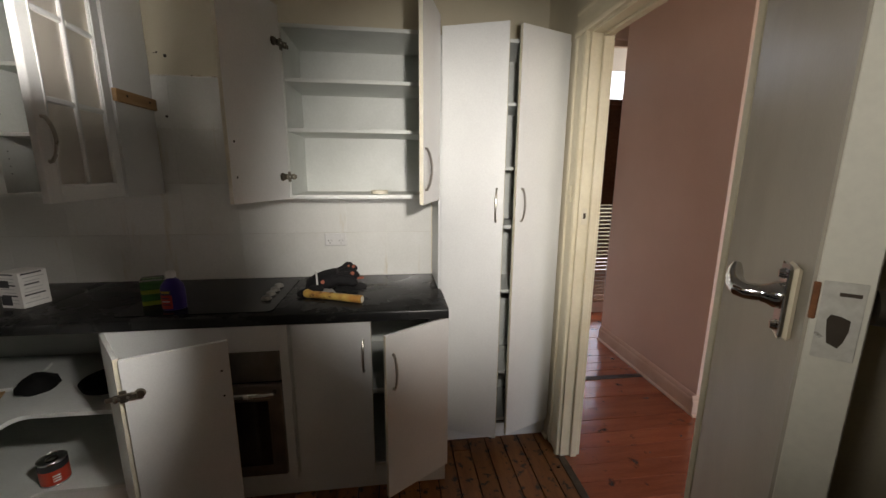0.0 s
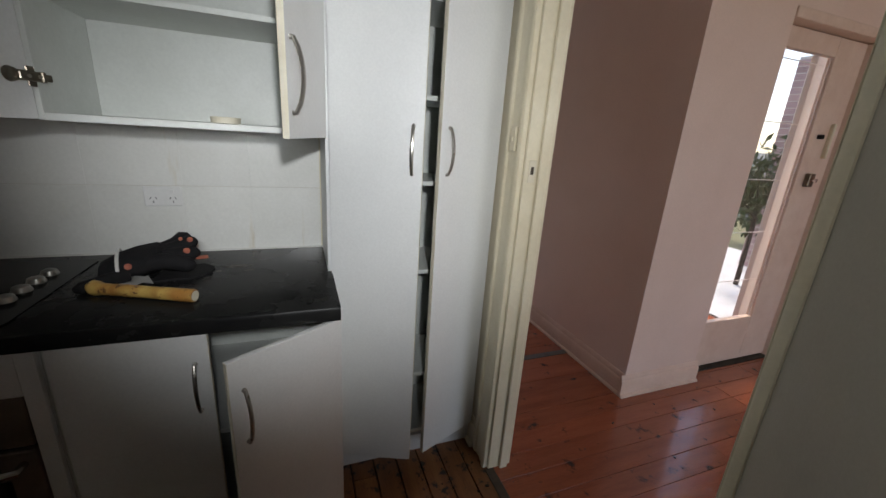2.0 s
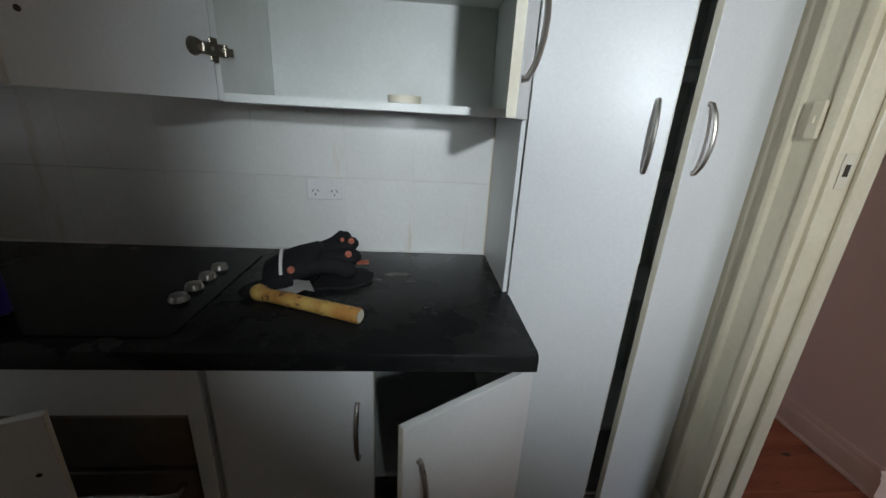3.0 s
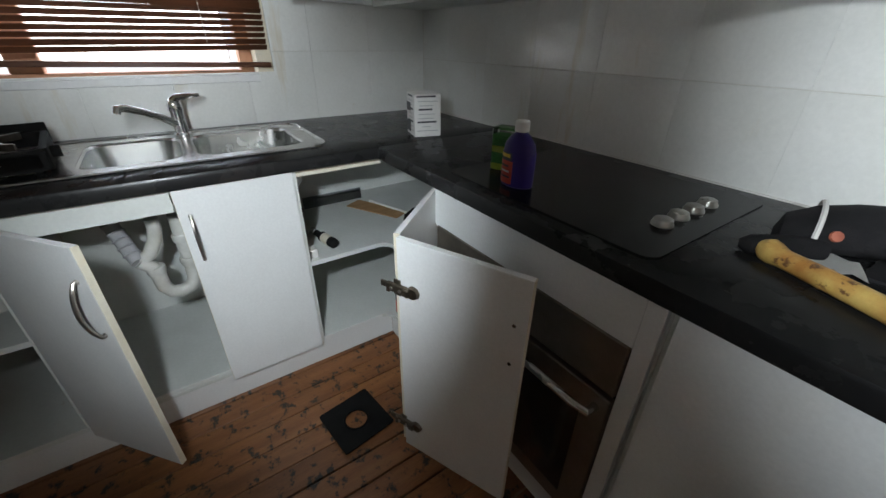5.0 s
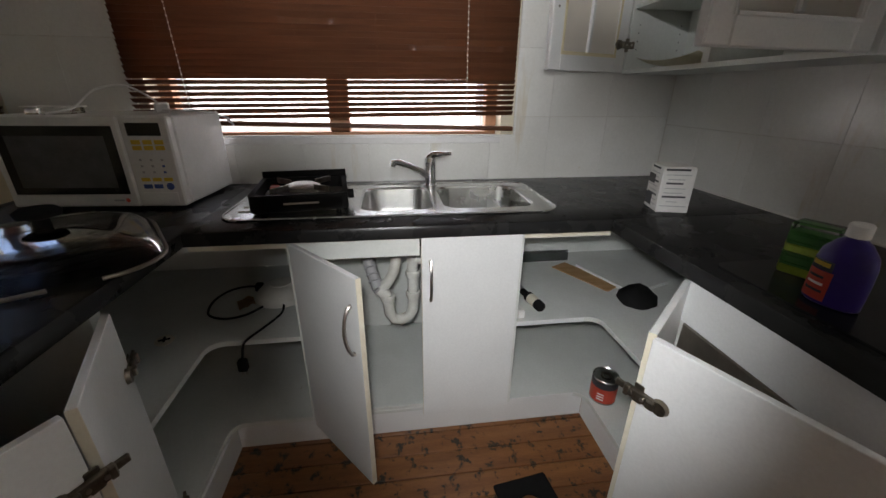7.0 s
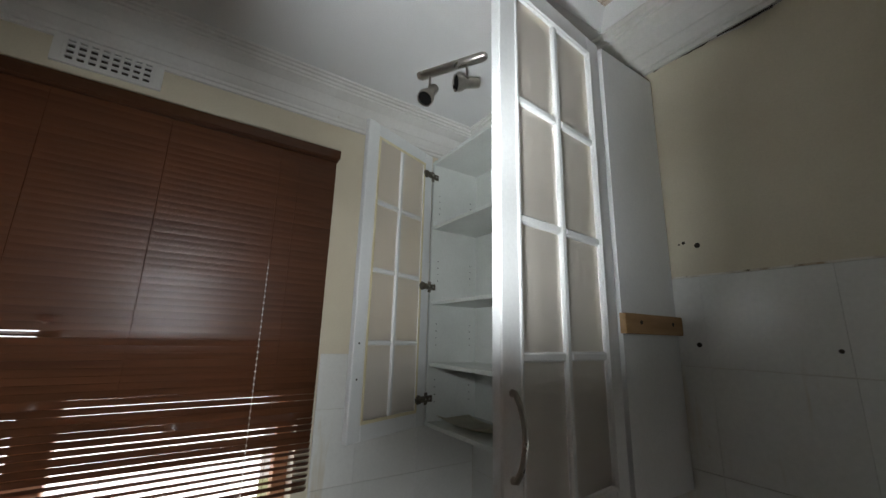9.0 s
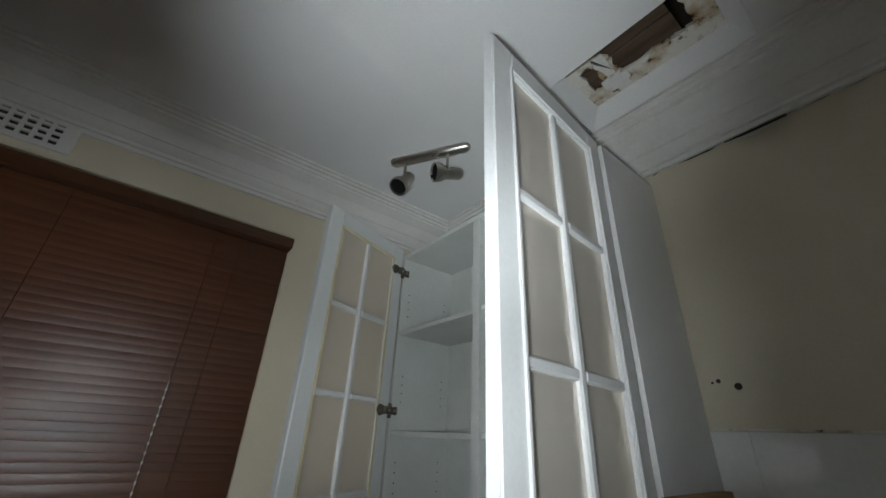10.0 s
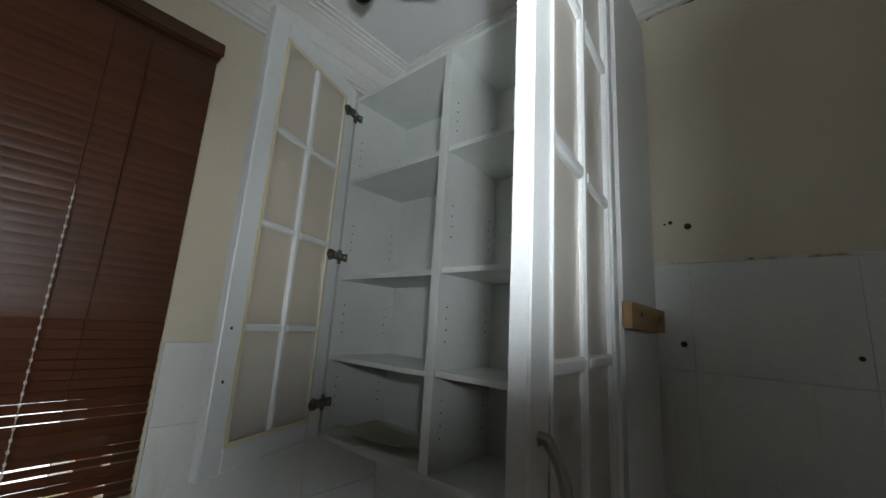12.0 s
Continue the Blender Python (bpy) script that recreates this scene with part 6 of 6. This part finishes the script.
cereal = thing("white_bowl", "white plastic bowl lying upside down on the shelf", "bowl", pose(0.28, -1.80, SH))
part("bowl_wall", lathe(bmesh.new(), [(0.10, 0.0), (0.104, 0.004), (0.095, 0.03), (0.07, 0.055), (0.045, 0.062), (0.042, 0.066), (0.004, 0.066)], 28), PVC, cereal)
lead = thing("extension_lead", "black power cord with plug hanging over the shelf edge", "power cord")
part("cord", tube(bmesh.new(), flow([(0.24, -1.90, SH + 0.03), (0.20, -1.97, SH + 0.012), (0.22, -2.03, SH + 0.006), (0.30, -2.06, SH + 0.005), (0.40, -2.04, SH + 0.005), (0.44, -1.97, SH + 0.005), (0.42, -1.90, SH + 0.005), (0.36, -1.85, SH + 0.006), (0.33, -1.82, SH + 0.012), (0.36, -1.78, SH + 0.014), (0.43, -1.77, SH + 0.008), (0.52, -1.81, SH + 0.006), (0.58, -1.84, SH + 0.006), (0.600, -1.852, SH - 0.005), (0.605, -1.862, 0.43)]), 0.0042, 8), DARK, lead)
part("plug", B((0.595, 0.622, -1.878, -1.848, 0.385, 0.43), bevel=0.005), DARK, lead, "black plug")
pins2 = bmesh.new()
for dy in (-0.007, 0.007):
    box(pins2, 0.607, 0.609, -1.863 + dy - 0.003, -1.863 + dy + 0.003, 0.368, 0.3845)
part("pins", pins2, NICKEL, lead)
part("connector", B((0.225, 0.255, -1.915, -1.885, SH + 0.012, SH + 0.044), bevel=0.004), DARK, lead)

plug_ = thing("drain_plug", "round cream plastic drain plug lying on the cupboard shelf", "plug", pose(0.555, -2.115, SH, 0, 0, 20))
part("disc", lathe(bmesh.new(), [(0.026, 0.0), (0.029, 0.003), (0.028, 0.009), (0.020, 0.010), (0.018, 0.006), (0.003, 0.006)], 22), EDGE, plug_)
for a in (0, 90):
    part("cross_bar", box(bmesh.new(), -0.017, 0.017, -0.003, 0.003, 0.0062, 0.0100, m=pose(0, 0, 0, 0, 0, a)), DARK, plug_)
rag_paper = thing("paper_scrap", "crumpled brown paper scrap on the shelf by the bowl", "paper", pose(0.335, -1.925, SH + 0.001, 0, 0, 25))
bm = bmesh.new()
rp = random.Random(31)
g = [[bm.verts.new((-0.045 + 0.018 * i, -0.03 + 0.015 * j, rp.uniform(0.0, 0.022))) for j in range(5)] for i in range(6)]
for i in range(5):
    for j in range(4):
        face(bm, (g[i][j], g[i + 1][j], g[i + 1][j + 1], g[i][j + 1]))
bmesh.ops.solidify(bm, geom=bm.faces[:], thickness=0.001)
part("sheet", bm, WOOD, rag_paper)

# waste pipes under the sink
trap = thing("waste_trap", "white plastic waste pipes and trap under the sink", "pipe", pose(0.08, -0.035, -0.04))
part("tailpiece", tube(bmesh.new(), [(0.30, -1.30, 0.735), (0.30, -1.30, 0.70), (0.31, -1.31, 0.66), (0.315, -1.335, 0.62), (0.315, -1.36, 0.60)], 0.021, 14), PVC, trap)
part("downpipe", tube(bmesh.new(), [(0.31, -1.235, 0.74), (0.31, -1.235, 0.52)], 0.022, 14), PVC, trap)
part("trap_bend", tube(bmesh.new(), [(0.31, -1.235, 0.53), (0.31, -1.238, 0.49), (0.312, -1.255, 0.462), (0.315, -1.285, 0.452), (0.318, -1.315, 0.462), (0.32, -1.332, 0.49), (0.32, -1.334, 0.54), (0.32, -1.345, 0.575), (0.32, -1.37, 0.60)], 0.023, 14), PVC, trap)
part("cross_pipe", tube(bmesh.new(), [(0.31, -1.235, 0.715), (0.31, -1.10, 0.715), (0.30, -0.99, 0.72)], 0.021, 14), PVC, trap)
part("hose", tube(bmesh.new(), [(0.21, -1.43, 0.77), (0.23, -1.42, 0.72), (0.26, -1.40, 0.67), (0.29, -1.385, 0.63), (0.32, -1.37, 0.60)], 0.024, 12), GREYINK, trap, "grey flexible waste hose")
for k in range(7):
    f = k / 6
    part("hose_rib", lathe(bmesh.new(), [(0.0245, -0.004), (0.0275, 0.0), (0.0245, 0.004)], 14, closed_ends=False), GREYINK, trap, m=Matrix.Translation((0.215 + 0.085 * f, -1.428 + 0.045 * f, 0.76 - 0.135 * f)) @ Vector((0, 0, 1)).rotation_difference(Vector((0.085, 0.045, -0.135))).to_matrix().to_4x4())
for x, y, z in ((0.31, -1.235, 0.64), (0.31, -1.235, 0.55), (0.32, -1.335, 0.545)):
    part("coupling_nut", lathe(bmesh.new(), [(0.027, 0), (0.029, 0.004), (0.029, 0.024), (0.027, 0.028)], 12, (x, y, z)), PVC, trap)
part("wall_bracket", B((-0.082, 0.32, -1.215, -1.185, 0.772, 0.79)), DULLMETAL, trap)

# black floor plate
fv = thing("floor_plate", "square black metal plate with a round hole lying on the boards", "metal plate", pose(0.942, -0.925, 0.0015, 0, 0, 8))
hole_pts = [(0.038 * math.cos(2 * math.pi * i / 28), 0.038 * math.sin(2 * math.pi * i / 28)) for i in range(28)]
part("plate", plate_with_holes(rounded(-0.098, 0.098, -0.098, 0.098, 0.008, 3), [hole_pts], 0.012, 0.004), DARK, fv)
part("hole_collar", lathe(bmesh.new(), [(0.040, 0.0125), (0.046, 0.0125), (0.045, 0.016), (0.041, 0.016)], 28, closed_ends=False), DARK, fv)
part("base_frame", plate_with_holes(rounded(-0.085, 0.085, -0.085, 0.085, 0.008, 3), [rounded(-0.06, 0.06, -0.06, 0.06, 0.008, 3)], 0.0078, 0.0077), DARK, fv)

# crumbs and debris by the pantry and in the hall
deb = bmesh.new()
rd = random.Random(12)
for k in range(60):
    x, y = (rd.uniform(2.75, 3.1), rd.uniform(-0.6, -0.38)) if k < 22 else (rd.uniform(3.2, 5.2), rd.uniform(-2.0, -0.35))
    if x < 2.955 or x > 2.996:
        s = rd.uniform(0.002, 0.007)
        box(deb, -s, s, -s * 0.6, s * 0.6, 0, s * 0.7, m=pose(x, y, 0.0013, 0, 0, rd.uniform(0, 180)))
tagged(new("floor_debris", mesh_of("floor_debris", deb, SHADEDARK)), "small dark crumbs and grit scattered on the boards", "debris", "", "stuff")

# ---------------- outside ----------------
FENCE = material("pale_fence", (0.78, 0.77, 0.76), (0.66, 0.65, 0.64), rough=0.8, scale=5, bump=0.2)
RENDERWALL = material("pale_rendered_wall", (0.74, 0.66, 0.60), (0.64, 0.56, 0.50), rough=0.9, scale=6, bump=0.3)
fence = thing("garden_fence", "pale paling fence along the garden", "fence")
pal = mesh_of("paling", B((-0.07, 0.07, -0.01, 0.01, 0, 1.75), bevel=0.004), FENCE)
for k in range(60):
    p = new("paling", pal)
    p.parent = fence
    p.matrix_basis = pose(14.0, -1.0 + 0.15 * k, -0.3, 0, 0, 90)
part("rail", B((14.012, 14.05, -1.1, 8.0, 0.6, 0.68)), FENCE, fence)
# house added as a backdrop, pale so gaps in the blind look bright
nb = thing("backdrop_house", "low pale rendered house made up as backdrop beyond the sink window", "house")
part("wall", B((-5.2, -5.0, -7.0, 3.0, -0.3, 2.4)), RENDERWALL, nb)
part("roof", sweep(bmesh.new(), [(-0.4, 2.405), (3.0, 3.9), (3.0, 4.0), (-0.4, 2.52)], ((-5.0, -7.4, 0), (-5.0, 3.4, 0), (-1, 0, 0))), FENCE, nb)
# narrow pier, sized and placed to fit the camera's view of a wall
pier_out = thing("brick_pier", "mauve brick pier standing in for a house wall beyond the back door", "pier", pose(8.66, 1.85, -0.24))
BRICK = material("mauve_brick", (0.46, 0.33, 0.32), (0.36, 0.25, 0.25), rough=0.9, scale=9, bump=0.3, random_tint=0.12)
part("core", B((-0.10, 0.10, -0.145, 0.145, 0.0, 2.9)), GROUT, pier_out)
whole = mesh_of("brick", B((-0.105, 0.105, -0.15, 0.15, 0.0, 0.076), bevel=0.003), BRICK)
for k in range(33):
    q = new("brick", whole)
    q.parent = pier_out
    q.matrix_basis = pose(0, 0, 0.004 + 0.087 * k)
LEAF = material("dark_shrub_leaves", (0.06, 0.10, 0.03), (0.035, 0.065, 0.02), rough=0.6, scale=20, bump=0.1)


def shrub(x, y, h, seed):
    r = random.Random(seed)
    t = thing("shrub", "leafy dark green garden shrub", "shrub", pose(x, y, -0.3), "garden shrubs")
    tr = bmesh.new()
    tips = []
    for k in range(9):
        a, l = r.uniform(0, 6.28), r.uniform(0.15, 0.5) * h * 0.4
        p1 = Vector((0, 0, h * r.uniform(0.45, 0.6)))
        p2 = p1 + Vector((math.cos(a) * l, math.sin(a) * l, h * r.uniform(0.08, 0.34)))
        tube(tr, [(0, 0, 0), p1, p1.lerp(p2, 0.5), p2], [0.03, 0.022, 0.014, 0.006], 6)
        tips += [p2, p1.lerp(p2, 0.6)]
    part("trunk", tr, SHADEDARK, t)
    lv = bmesh.new()
    for k in range(1100):
        c = r.choice(tips) + Vector((r.gauss(0, 0.16), r.gauss(0, 0.16), r.gauss(0, 0.16)))
        m = Matrix.Translation(c) @ Euler((r.uniform(0, 6), r.uniform(0, 6), r.uniform(0, 6))).to_matrix().to_4x4()
        s = r.uniform(0.03, 0.07)
        v = [lv.verts.new(m @ Vector(q)) for q in ((-s, 0, 0), (0, -s * 0.4, 0.004), (s, 0, 0), (0, s * 0.4, 0.004))]
        lv.faces.new(v)
    part("crown", lv, LEAF, t)


shrub(7.5, 1.35, 1.9, 1)
shrub(8.9, 2.0, 1.5, 2)
shrub(10.4, 3.4, 1.5, 3)
